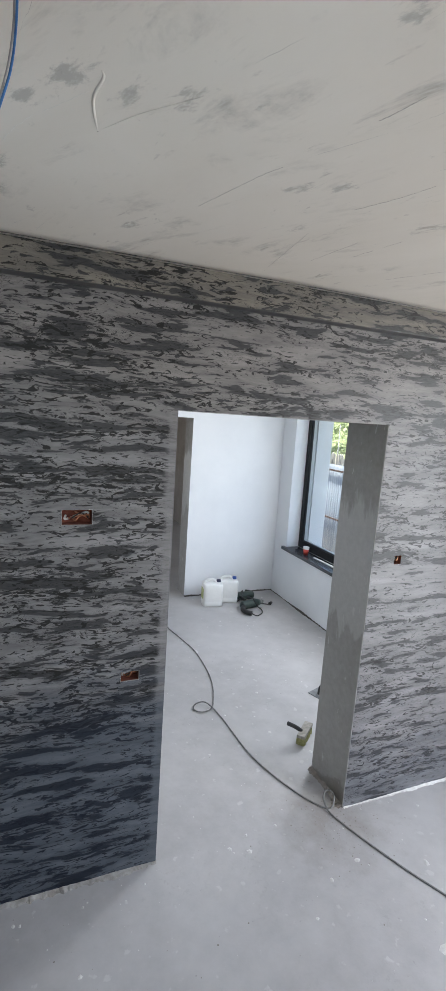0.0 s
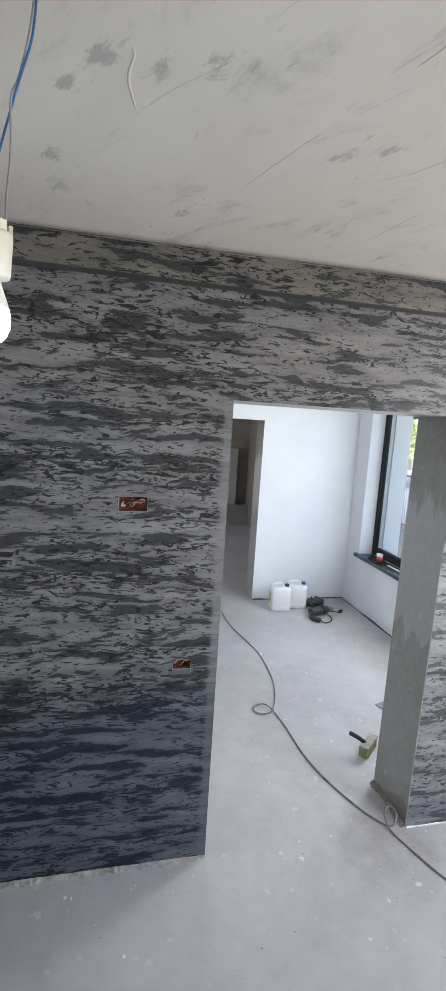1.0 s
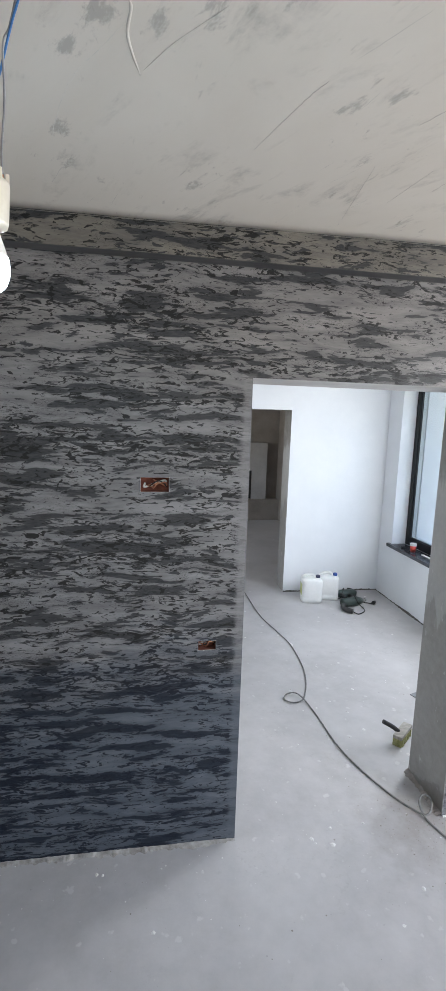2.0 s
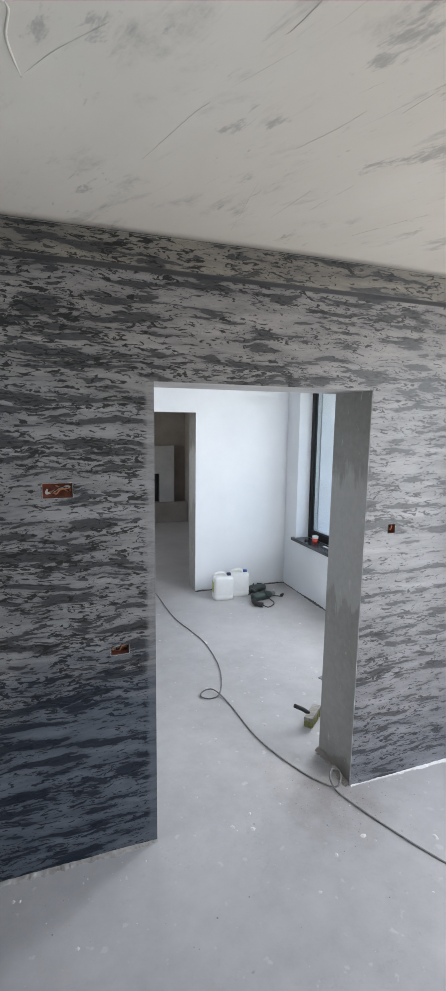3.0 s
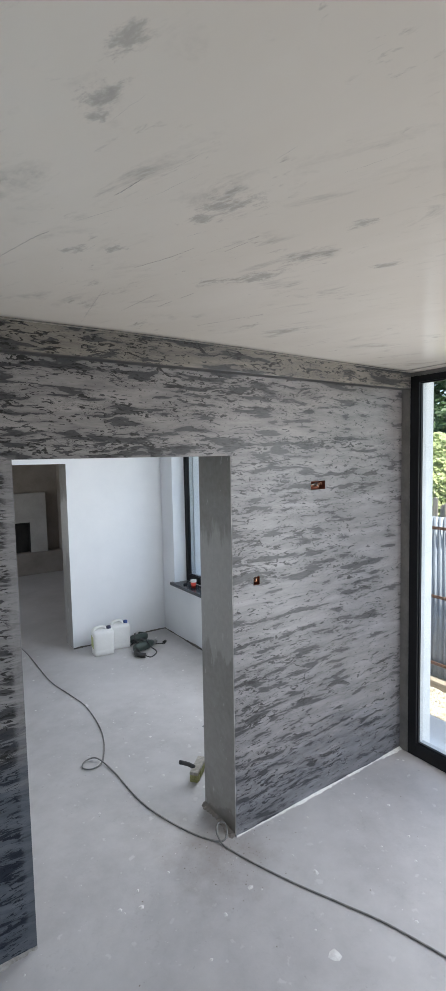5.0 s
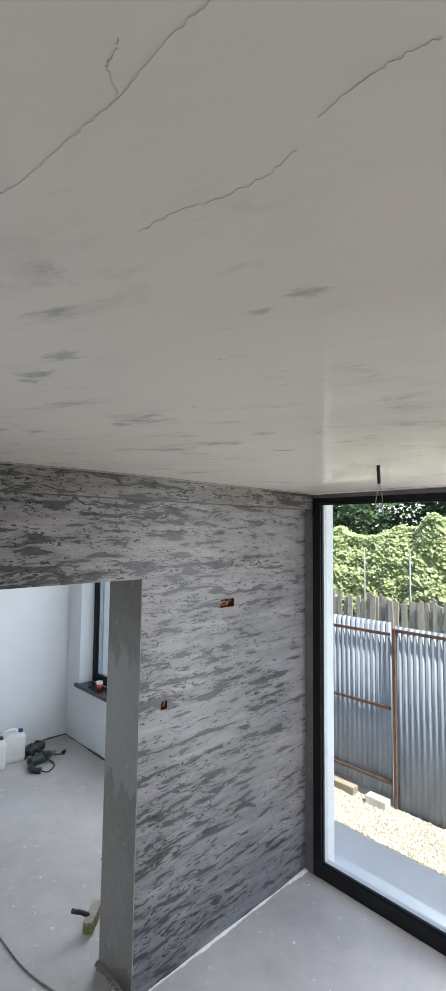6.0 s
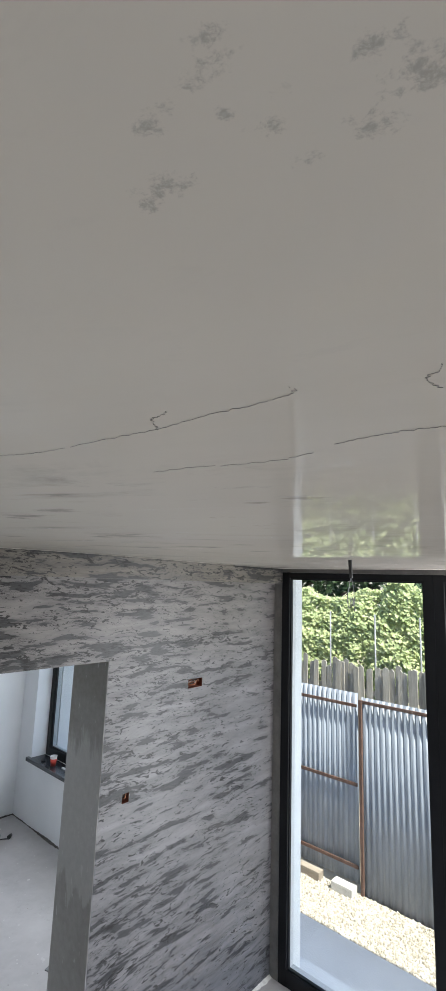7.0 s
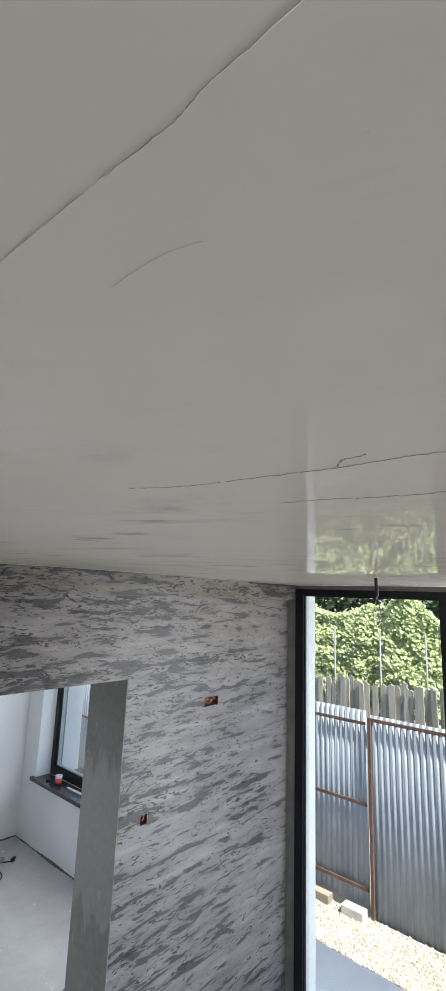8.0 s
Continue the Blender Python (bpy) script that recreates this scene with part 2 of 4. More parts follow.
def make_jamb():
    """Bare grey plaster, scraped and patchy."""
    m, nt, b = start("bare_grey_plaster", 0.5)
    v = place(nt, (1, 0.9, 0.9))
    patch = grain(nt, v, 1.9, 7, 0.6, 0.5)
    fine = grain(nt, v, 30, 5, 0.65)
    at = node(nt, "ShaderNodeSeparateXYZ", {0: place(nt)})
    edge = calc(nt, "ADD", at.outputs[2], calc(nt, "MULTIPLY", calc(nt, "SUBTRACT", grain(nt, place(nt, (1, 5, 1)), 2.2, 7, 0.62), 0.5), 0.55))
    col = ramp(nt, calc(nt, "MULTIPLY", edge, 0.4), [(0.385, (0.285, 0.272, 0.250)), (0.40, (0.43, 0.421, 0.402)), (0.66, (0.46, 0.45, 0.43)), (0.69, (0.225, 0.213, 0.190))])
    col = blend(nt, ramp(nt, patch, [(0.40, 0.0), (0.62, 0.3)]), col, (0.31, 0.30, 0.28))
    col = blend(nt, 0.22, col, ramp(nt, fine, [(0.3, 0.14), (0.7, 0.40)]))
    scrape = ramp(nt, grain(nt, place(nt, (1, 3, 1)), 11, 4, 0.6, 0.6), [(0.66, 0.0), (0.69, 0.7)])
    col = blend(nt, scrape, col, (0.48, 0.475, 0.46))
    # Ragged dark brown tone towards the floor, strongest around y 0.05.
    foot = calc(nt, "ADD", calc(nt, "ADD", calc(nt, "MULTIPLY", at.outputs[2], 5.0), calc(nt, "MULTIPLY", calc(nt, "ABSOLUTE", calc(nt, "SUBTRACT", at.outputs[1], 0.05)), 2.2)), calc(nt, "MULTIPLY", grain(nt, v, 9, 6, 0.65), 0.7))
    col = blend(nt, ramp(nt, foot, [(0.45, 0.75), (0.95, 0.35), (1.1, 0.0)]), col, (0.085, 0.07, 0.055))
    nt.links.new(col, b.inputs["Base Color"])
    nt.links.new(ramp(nt, patch, [(0.45, 0.62), (0.58, 0.34)]), b.inputs["Roughness"])
    relief(nt, b, calc(nt, "ADD", fine, patch), 0.12, 0.006)
    return m


def make_screed():
    """Pale dusty cement floor."""
    m, nt, b = start("cement_floor", 0.55)
    v = place(nt)
    big, mid, small = grain(nt, v, 1.1, 6), grain(nt, v, 7, 6, 0.65), grain(nt, v, 90, 3)
    col = ramp(nt, calc(nt, "ADD", calc(nt, "MULTIPLY", big, 0.6), calc(nt, "MULTIPLY", mid, 0.4)), [(0.36, (0.355, 0.342, 0.336)), (0.5, (0.425, 0.412, 0.408)), (0.64, (0.485, 0.473, 0.468))])
    dust = ramp(nt, grain(nt, v, 16, 4, 0.5), [(0.66, 0.0), (0.70, 0.45)])
    col = blend(nt, dust, col, (0.60, 0.595, 0.58))
    spot = ramp(nt, grain(nt, v, 23, 3, 0.5, 0.3), [(0.24, 0.5), (0.28, 0.0)])
    col = blend(nt, spot, col, (0.20, 0.195, 0.19))
    off = node(nt, "ShaderNodeVectorMath", {0: v, 1: (0.92, -0.02, 0.0)}, operation="DISTANCE").outputs["Value"]
    dirt = calc(nt, "SUBTRACT", calc(nt, "ADD", grain(nt, v, 8, 7, 0.68), 0.12), off)
    col = blend(nt, ramp(nt, dirt, [(0.26, 0.0), (0.44, 0.20), (0.62, 0.45)]), col, (0.24, 0.20, 0.165))
    smut = calc(nt, "MULTIPLY", ramp(nt, grain(nt, v, 3.2, 4, 0.55), [(0.52, 0.0), (0.64, 1.0)]), ramp(nt, grain(nt, v, 34, 6, 0.68), [(0.54, 0.0), (0.62, 0.22)]))
    col = blend(nt, smut, col, (0.27, 0.255, 0.24))
    nt.links.new(col, b.inputs["Base Color"])
    nt.links.new(ramp(nt, mid, [(0.3, 0.42), (0.7, 0.68)]), b.inputs["Roughness"])
    relief(nt, b, calc(nt, "ADD", mid, calc(nt, "MULTIPLY", small, 0.4)), 0.12, 0.006)
    return m


def make_glass():
    m = bpy.data.materials.new("window_glass")
    m.use_nodes = True
    nt = m.node_tree
    nt.nodes.remove(nt.nodes["Principled BSDF"])
    clear = node(nt, "ShaderNodeBsdfTransparent", {0: (0.93, 0.955, 0.95, 1)})
    shine = node(nt, "ShaderNodeBsdfGlossy", {"Roughness": 0.01})
    lw = node(nt, "ShaderNodeLayerWeight", {"Blend": 0.5})
    fr = calc(nt, "ADD", calc(nt, "MULTIPLY", calc(nt, "POWER", lw.outputs["Facing"], 5.0), 0.9), 0.035)
    mix = node(nt, "ShaderNodeMixShader", {0: fr, 1: clear.outputs[0], 2: shine.outputs[0]})
    nt.links.new(mix.outputs[0], nt.nodes["Material Output"].inputs[0])
    return m


def make_glow(name, colour, strength):
    m, nt, b = start(name, 0.3)
    b.inputs["Base Color"].default_value = (0.9, 0.9, 0.9, 1)
    b.inputs["Emission Color"].default_value = (*colour, 1)
    b.inputs["Emission Strength"].default_value = strength
    return m


def make_leaf(name, dark, light):
    m, nt, b = start(name, 0.5)
    geo = node(nt, "ShaderNodeNewGeometry")
    col = ramp(nt, geo.outputs["Random Per Island"], [(0.0, dark), (1.0, light)])
    col = blend(nt, 0.25, col, ramp(nt, grain(nt, place(nt), 2.0, 3), [(0.3, dark), (0.7, light)]))
    nt.links.new(col, b.inputs["Base Color"])
    thin = node(nt, "ShaderNodeBsdfTranslucent", {0: col})
    mix = node(nt, "ShaderNodeMixShader", {0: 0.42, 1: b.outputs[0], 2: thin.outputs[0]})
    nt.links.new(mix.outputs[0], nt.nodes["Material Output"].inputs[0])
    return m


PLASTER = make_plaster("streaked_plaster", 0.0, 0.92)
BEAM_PLASTER = make_plaster("streaked_beam_plaster", -0.002, 0.66, 0.0, 0.024, 1.0, (1.08, 1.0, 0.87), 5.3)
# Paler tone for the beam's lower edge, a highlight put into the colour.
ARRIS_HIGHLIGHT = speckled("highlit_plaster_arris", (0.16, 0.152, 0.138), (0.30, 0.288, 0.265), 16, 0.5)
# Smooth grey underside, darkened to put the shade under the beam into its colour.
SHADED_SOFFIT = speckled("smooth_shaded_soffit", (0.036, 0.036, 0.036), (0.070, 0.069, 0.068), 5, 0.5, stretch=(0.3, 1, 1))
STUB = speckled("bare_stub_plaster", (0.14, 0.135, 0.128), (0.22, 0.212, 0.20), 6, 0.6)
CEILING = make_ceiling()
SCREED = make_screed()
GLASS = make_glass()
JAMB = make_jamb()
WHITE = speckled("white_wall_paint", (0.72, 0.735, 0.75), (0.79, 0.80, 0.81), 2.0, 0.7, bump=0.05, fine=120)
BROWN = speckled("raw_brown_plaster", (0.20, 0.175, 0.155), (0.29, 0.26, 0.235), 2.5, 0.75, bump=0.12)
PALE = speckled("raw_grey_plaster", (0.34, 0.33, 0.32), (0.44, 0.43, 0.42), 3.0, 0.75, bump=0.12)
RENDER = speckled("white_outside_render", (0.66, 0.67, 0.68), (0.76, 0.77, 0.78), 5.0, 0.8, bump=0.2)
BRICK = speckled("broken_red_brick", (0.10, 0.028, 0.018), (0.24, 0.075, 0.045), 25, 0.9, bump=0.6)
BLACK_FRAME = speckled("anthracite_window_frame", (0.006, 0.0065, 0.008), (0.010, 0.011, 0.013), 5, 0.45, bump=0.03, spec=0.3)
REVEAL_STANDIN = speckled("pale_reveal_standin", (0.46, 0.47, 0.48), (0.56, 0.57, 0.58), 6, 0.45, bump=0.03)
SOOT = speckled("firebox_soot", (0.008, 0.008, 0.008), (0.02, 0.019, 0.018), 8, 0.8)
FILLER = speckled("white_plaster_crumbs", (0.55, 0.54, 0.52), (0.72, 0.71, 0.69), 20, 0.85, bump=0.4)


# ---- mesh helpers ----
def box(bm, x0, x1, y0, y1, z0, z1, bevel=0.0, index=0):
    m = Matrix.Translation(((x0 + x1) / 2, (y0 + y1) / 2, (z0 + z1) / 2)) @ Matrix.Diagonal((abs(x1 - x0), abs(y1 - y0), abs(z1 - z0), 1))
    vs = bmesh.ops.create_cube(bm, size=1, matrix=m)["verts"]
    fs = {f for v in vs for f in v.link_faces}
    for f in fs:
        f.material_index = index
    if bevel:
        bmesh.ops.bevel(bm, geom=list({e for v in vs for e in v.link_edges}), offset=bevel, segments=2, affect="EDGES", profile=0.7)
    return vs


def cyl(bm, a, b, r0, r1=None, seg=16, caps=True, index=0):
    a, b = Vector(a), Vector(b)
    d = b - a
    m = Matrix.Translation((a + b) / 2) @ d.to_track_quat("Z", "Y").to_matrix().to_4x4()
    vs = bmesh.ops.create_cone(bm, cap_ends=caps, segments=seg, radius1=r0, radius2=r0 if r1 is None else r1, depth=d.length, matrix=m)["verts"]
    for f in {f for v in vs for f in v.link_faces}:
        f.smooth, f.material_index = len(f.verts) == 4, index
    return vs


def curve_points(pts, steps=6):
    """A smooth line through the points."""
    p = [Vector(q) for q in pts]
    p = [2 * p[0] - p[1]] + p + [2 * p[-1] - p[-2]]
    out = []
    for i in range(1, len(p) - 2):
        for k in range(steps):
            t = k / steps
            out.append(0.5 * (2 * p[i] + (p[i + 1] - p[i - 1]) * t + (2 * p[i - 1] - 5 * p[i] + 4 * p[i + 1] - p[i + 2]) * t * t + (3 * p[i] - p[i - 1] - 3 * p[i + 1] + p[i + 2]) * t ** 3))
    return out + [p[-2]]


def tube(bm, pts, r, seg=8, steps=6, index=0):
    line = curve_points(pts, steps)
    rings, side = [], Vector((0.3, 0.2, 1)).normalized()
    for i, c in enumerate(line):
        d = (line[min(i + 1, len(line) - 1)] - line[max(i - 1, 0)]).normalized()
        side = (side - d * side.dot(d)).normalized()
        up = d.cross(side)
        rings.append([bm.verts.new(c + r * (math.cos(6.28319 * k / seg) * side + math.sin(6.28319 * k / seg) * up)) for k in range(seg)])
    for a, b in zip(rings, rings[1:]):
        for k in range(seg):
            f = bm.faces.new((a[k], a[(k + 1) % seg], b[(k + 1) % seg], b[k]))
            f.smooth, f.material_index = True, index
    bm.faces.new(rings[0][::-1]), bm.faces.new(rings[-1])


def lathe(bm, profile, seg=24, at=(0, 0, 0), index=0):
    """Turn a profile of (radius, height) round the upright axis."""
    o = Vector(at)
    rings = []
    for r, h in profile:
        if r < 1e-6:
            rings.append([bm.verts.new(o + Vector((0, 0, h)))])
        else:
            rings.append([bm.verts.new(o + Vector((r * math.cos(6.28319 * k / seg), r * math.sin(6.28319 * k / seg), h))) for k in range(seg)])
    for a, b in zip(rings, rings[1:]):
        for k in range(seg):
            j = (k + 1) % seg
            q = [a[k % len(a)], a[j % len(a)], b[j % len(b)], b[k % len(b)]]
            q = [v for i, v in enumerate(q) if v not in q[:i]]
            if len(q) > 2:
                f = bm.faces.new(q)
                f.smooth, f.material_index = True, index


def mesh_of(bm, name, mats):
    bmesh.ops.recalc_face_normals(bm, faces=bm.faces[:])
    me = bpy.data.meshes.new(name)
    bm.to_mesh(me)
    bm.free()
    for m in mats if isinstance(mats, (list, tuple)) else [mats]:
        me.materials.append(m)
    return me


def part(name, bm, material, parent, label="", m=None):
    ob = new(name, mesh_of(bm, name, material))
    ob.parent = parent
    if m:
        ob.matrix_basis = m
    if label:
        tagged(ob, label)
    return ob


def thing(name, label, category, m=None, group="", kind=""):
    ob = new(name)
    ob.empty_display_size = 0.1
    if m:
        ob.matrix_basis = m
    return tagged(ob, label, category, group, kind)


def solid(name, bm, material, label, category, kind="structure"):
    return tagged(new(name, mesh_of(bm, name, material)), label, category, "", kind)


def walled(bm, axis, u0, u1, v0, v1, w0, w1, holes=()):
    """A wall from u0 to u1 and v0 to v1, w0 its first face, w1 its other one. holes: (u, u, v, v, depth from w0; None: right through).
    Faces get material 0 on w0, 1 on w1, 2 in the openings and ends, 3 in blind holes."""
    us = sorted({u0, u1, *[c for h in holes for c in h[:2]]})
    vs = sorted({v0, v1, *[c for h in holes for c in h[2:4]]})
    sgn = 1 if w1 > w0 else -1
    pt = (lambda u, v, w: (u, w, v)) if axis == "y" else (lambda u, v, w: (w, u, v))
    cache = {}

    def vert(u, v, w):
        k = (round(u, 5), round(v, 5), round(w, 5))
        if k not in cache:
            cache[k] = bm.verts.new(pt(u, v, w))
        return cache[k]

    def quad(pts, idx):
        f = bm.faces.new([vert(*p) for p in pts])
        f.material_index = idx

    def level(i, j):
        if not (0 <= i < len(us) - 1 and 0 <= j < len(vs) - 1):
            return w1
        cu, cv = (us[i] + us[i + 1]) / 2, (vs[j] + vs[j + 1]) / 2
        for a, b, c, d, deep in holes:
            if a < cu < b and c < cv < d:
                return w1 if deep is None else w0 + sgn * deep
        return w0
    for i in range(len(us) - 1):
        for j in range(len(vs) - 1):
            a, b, c, d, w = us[i], us[i + 1], vs[j], vs[j + 1], level(i, j)
            if w != w1:
                quad([(a, c, w), (b, c, w), (b, d, w), (a, d, w)], 0 if w == w0 else 3)
                quad([(a, c, w1), (b, c, w1), (b, d, w1), (a, d, w1)], 1)
            for di, dj, p, q in ((1, 0, (b, c), (b, d)), (0, 1, (a, d), (b, d)), (-1, 0, (a, c), (a, d)), (0, -1, (a, c), (b, c))):
                o = level(i + di, j + dj)
                if (o - w) * sgn > 1e-6:
                    quad([(*p, w), (*q, w), (*q, o), (*p, o)], 2 if o == w1 else 3)


# ---- the shell of the house ----
bm = bmesh.new()
walled(bm, "y", -2.6, 2.49, 0.0, 2.72, 0.0, 0.32, [
    (0.0, 1.06, 0.0, 2.10, None),
    (-0.445, -0.33, 1.632, 1.692, 0.05), (-0.195, -0.117, 0.942, 0.985, 0.05),
    (1.64, 1.76, 1.89, 1.942, 0.05), (1.205, 1.25, 1.387, 1.435, 0.05)])
for v in bm.verts:
    if abs(v.co.x - 1.06) < 1e-4:
        v.co.x += 0.011 * v.co.z / 2.1 - 0.004
bm.normal_update()
for f in bm.faces:
    if f.material_index == 2 and abs(f.normal.z) > 0.5:
        f.material_index = 4
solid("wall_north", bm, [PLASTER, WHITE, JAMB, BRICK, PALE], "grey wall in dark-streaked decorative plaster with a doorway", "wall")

bm = bmesh.new()
box(bm, -2.6, 2.487, -0.072, -0.0005, 2.518, 2.72, 0.005)
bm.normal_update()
# Downward faces get the tone with the beam's shade painted in.
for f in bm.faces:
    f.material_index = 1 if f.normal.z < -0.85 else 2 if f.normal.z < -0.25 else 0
solid("trim_ceiling_beam", bm, [BEAM_PLASTER, SHADED_SOFFIT, ARRIS_HIGHLIGHT], "shallow beam along the ceiling in dark-streaked plaster", "beam")

bm = bmesh.new()
walled(bm, "x", -4.4, 0.32, -0.6, 3.2, 2.49, 2.70, [(-3.55, -0.065, 0.0, 2.60, None)])
solid("wall_east", bm, [STUB, RENDER, RENDER], "outer wall with a floor-to-ceiling window", "wall")

bm = bmesh.new()
walled(bm, "x", 0.32, 7.9, -0.6, 3.2, 2.30, 2.70, [(0.95, 2.975, 0.63, 2.42, None)])
solid("wall_east_next_room", bm, [WHITE, RENDER, WHITE], "white painted outer wall with a window", "wall")

bm = bmesh.new()
walled(bm, "y", -1.6, 2.30, 0.0, CEIL, 3.26, 3.52, [(0.22, 1.16, 0.0, 2.06, None)])
solid("wall_far", bm, [WHITE, BROWN, JAMB], "white painted wall with an unfinished doorway", "wall")

bm = bmesh.new()
walled(bm, "x", 0.32, 3.26, 0.0, CEIL, -1.4, -1.6)
solid("wall_west_next_room", bm, WHITE, "plain white wall", "wall")
bm = bmesh.new()
walled(bm, "x", -4.4, 0.0, 0.0, CEIL, -2.6, -2.8)
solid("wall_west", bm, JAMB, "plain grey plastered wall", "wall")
bm = bmesh.new()
# Opening out of view, added so that bounced sun warms the ceiling.
walled(bm, "y", -2.8, 2.70, 0.0, 3.2, -4.2, -4.4, [(-0.5, 1.1, 0.3, 2.45, None)])
solid("wall_south", bm, [JAMB, RENDER, RENDER], "unseen plain grey plastered wall, its opening added to let in warm sun", "wall")
bm = bmesh.new()
walled(bm, "y", -2.2, 2.30, 0.0, CEIL, 7.56, 7.9)
solid("wall_hearth_room", bm, BROWN, "raw brown plastered wall", "wall")
bm = bmesh.new()
walled(bm, "x", 3.52, 7.56, 0.0, CEIL, 2.22, 2.30)
solid("wall_hearth_room_east", bm, BROWN, "raw brown plastered wall", "wall")
bm = bmesh.new()
# Out of view; the opening is added to hold the hearth room's fill lamp.
walled(bm, "x", 3.52, 7.9, 0.0, CEIL, -2.0, -2.2, [(4.7, 6.1, 0.7, 2.2, None)])
solid("wall_hearth_room_west", bm, [BROWN, RENDER, RENDER], "unseen raw brown plastered wall, its opening added for the fill lamp", "wall")

bm = bmesh.new()
box(bm, -2.8, 2.49, -4.4, 7.9, -0.2, 0.0)
solid("floor", bm, SCREED, "pale dusty cement screed floor", "floor")
bm = bmesh.new()
cx = [-2.8 + 5.29 * i / 36 for i in range(37)]
cy = [-4.4 + 4.4 * j / 30 for j in range(31)]


def ceiling_height(x, y):
    """The plasterer's ceiling: a hand's work, fuller away from the window wall near the beam."""
    near = min(max((y + 1.1) / 1.0, 0.0), 1.0)
    return CEIL - 0.002 + near * near * (3 - 2 * near) * (0.013 * math.exp(-((x - 0.75) / 1.05) ** 2) - 0.005)


under = [[bm.verts.new((x, y, ceiling_height(x, y))) for y in cy] for x in cx]
for i in range(36):
    for j in range(30):
        bm.faces.new((under[i][j], under[i][j + 1], under[i + 1][j + 1], under[i + 1][j])).smooth = True
rim = [under[i][0] for i in range(37)] + [under[36][j] for j in range(1, 31)] + [under[i][30] for i in range(35, -1, -1)] + [under[0][j] for j in range(29, 0, -1)]
lid = [bm.verts.new((q.co.x, q.co.y, 2.9)) for q in rim]
for k in range(len(rim)):
    bm.faces.new((rim[k - 1], rim[k], lid[k], lid[k - 1]))
bm.faces.new(lid)
solid("ceiling", bm, CEILING, "polished pale grey marble-effect ceiling", "ceiling")
bm = bmesh.new()
box(bm, -2.8, 2.30, 0.32, 7.9, CEIL, 2.9)
solid("ceiling_next_room", bm, WHITE, "white painted ceiling", "ceiling")
bm = bmesh.new()
# Roof out of view; its overhang is set so its shadow covers the path.
box(bm, -2.8, 3.36, -4.4, 8.1, 3.2, 3.35)
solid("roof", bm, PALE, "unseen flat roof slab, its overhang sized to shade the path", "roof")


# ---- windows ----
def window(name, label, x0, x1, ys, z0, z1, edge, mull, foot):
    """A window in a wall across x: ys the bounds of its lights along y, edge, mull and foot the widths of its profiles."""
    win = thing(name, label, "window", kind="structure")
    n = len(ys) - 1
    for i in range(n):
        a, b = ys[i], ys[i + 1]
        ea = edge if i == 0 else mull / 2
        eb = edge if i == n - 1 else mull / 2
        bm = bmesh.new()
        xm = x0 + 0.034
        box(bm, x0, xm, a, a + ea, z0, z1, 0.004)
        box(bm, x0, xm, b - eb, b, z0, z1, 0.004)
        box(bm, x0 + 0.001, xm - 0.001, a + ea - 0.004, b - eb + 0.004, z1 - edge * 0.65, z1 - 0.001, 0.004)
        box(bm, x0 + 0.001, xm - 0.001, a + ea - 0.004, b - eb + 0.004, z0 + 0.001, z0 + foot, 0.004)
        fr = part("window_frame", bm, BLACK_FRAME, win)
        # Pale profile added to stand in for the white reveal and glass spacer.
        bm = bmesh.new()
        box(bm, xm + 0.001, x1, a, a + ea + 0.002, z0, z1, 0.003)
        box(bm, xm + 0.001, x1, b - eb - 0.002, b, z0, z1, 0.003)
        box(bm, xm + 0.002, x1 - 0.001, a + ea, b - eb, z1 - edge * 0.65 - 0.002, z1 - 0.001, 0.003)
        box(bm, xm + 0.002, x1 - 0.001, a + ea, b - eb, z0 + 0.001, z0 + foot + 0.002, 0.003)
        part("reveal_standin", bm, REVEAL_STANDIN, fr, "pale strip added for the white reveal and glass spacer")
        bm = bmesh.new()
        g = 0.007
        za, zb, ya, yb = z0 + foot, z1 - edge * 0.65, a + ea, b - eb
        for q in ((ya, ya + g, za, zb), (yb - g, yb, za, zb), (ya + g, yb - g, za, za + g), (ya + g, yb - g, zb - g, zb)):
            box(bm, x0 + 0.012, x0 + 0.0335, *[c + d for c, d in zip(q, (-0.002, 0.002, -0.002, 0.002))], 0.003)
        part("glazing_bead", bm, BLACK_FRAME, fr)
        bm = bmesh.new()
        box(bm, x0 + 0.0365, x0 + 0.0405, ya + 0.003, yb - 0.003, za + 0.003, zb - 0.003)
        pane = part("pane", bm, GLASS, win, "clear glass pane")
        pane.visible_shadow = False
    return win


window("window_1", "tall black-framed window reaching from floor to ceiling", 2.488, 2.568, [-3.55, -2.36, -1.14, -0.066], 0.0, 2.60, 0.066, 0.12, 0.095)
window("window_2", "black-framed window above a dark sill", 2.46, 2.54, [0.95, 1.95, 2.975], 0.632, 2.42, 0.064, 0.12, 0.085)
bm = bmesh.new()
box(bm, 2.265, 2.459, 0.90, 3.03, 0.595, 0.631, 0.005)
solid("window_sill", bm, speckled("dark_sill", (0.035, 0.038, 0.044), (0.06, 0.064, 0.072), 9, 0.22), "dark stone window sill", "sill")
OUTER_WHITE = speckled("bright_white_reveal", (0.60, 0.61, 0.62), (0.68, 0.685, 0.69), 6, 0.7, bump=0.05)
for name, q in (("trim_outer_reveal", (2.57, 2.66, -0.125, -0.0645)), ("trim_outer_reveal", (2.542, 2.74, 2.895, 2.9745))):
    bm = bmesh.new()
    box(bm, *q, 0.633 if q[2] > 0 else 0.02, 2.42 if q[2] > 0 else 2.6, 0.002)
    solid(name, bm, OUTER_WHITE, "white insulated outer window reveal", "trim")
bm = bmesh.new()
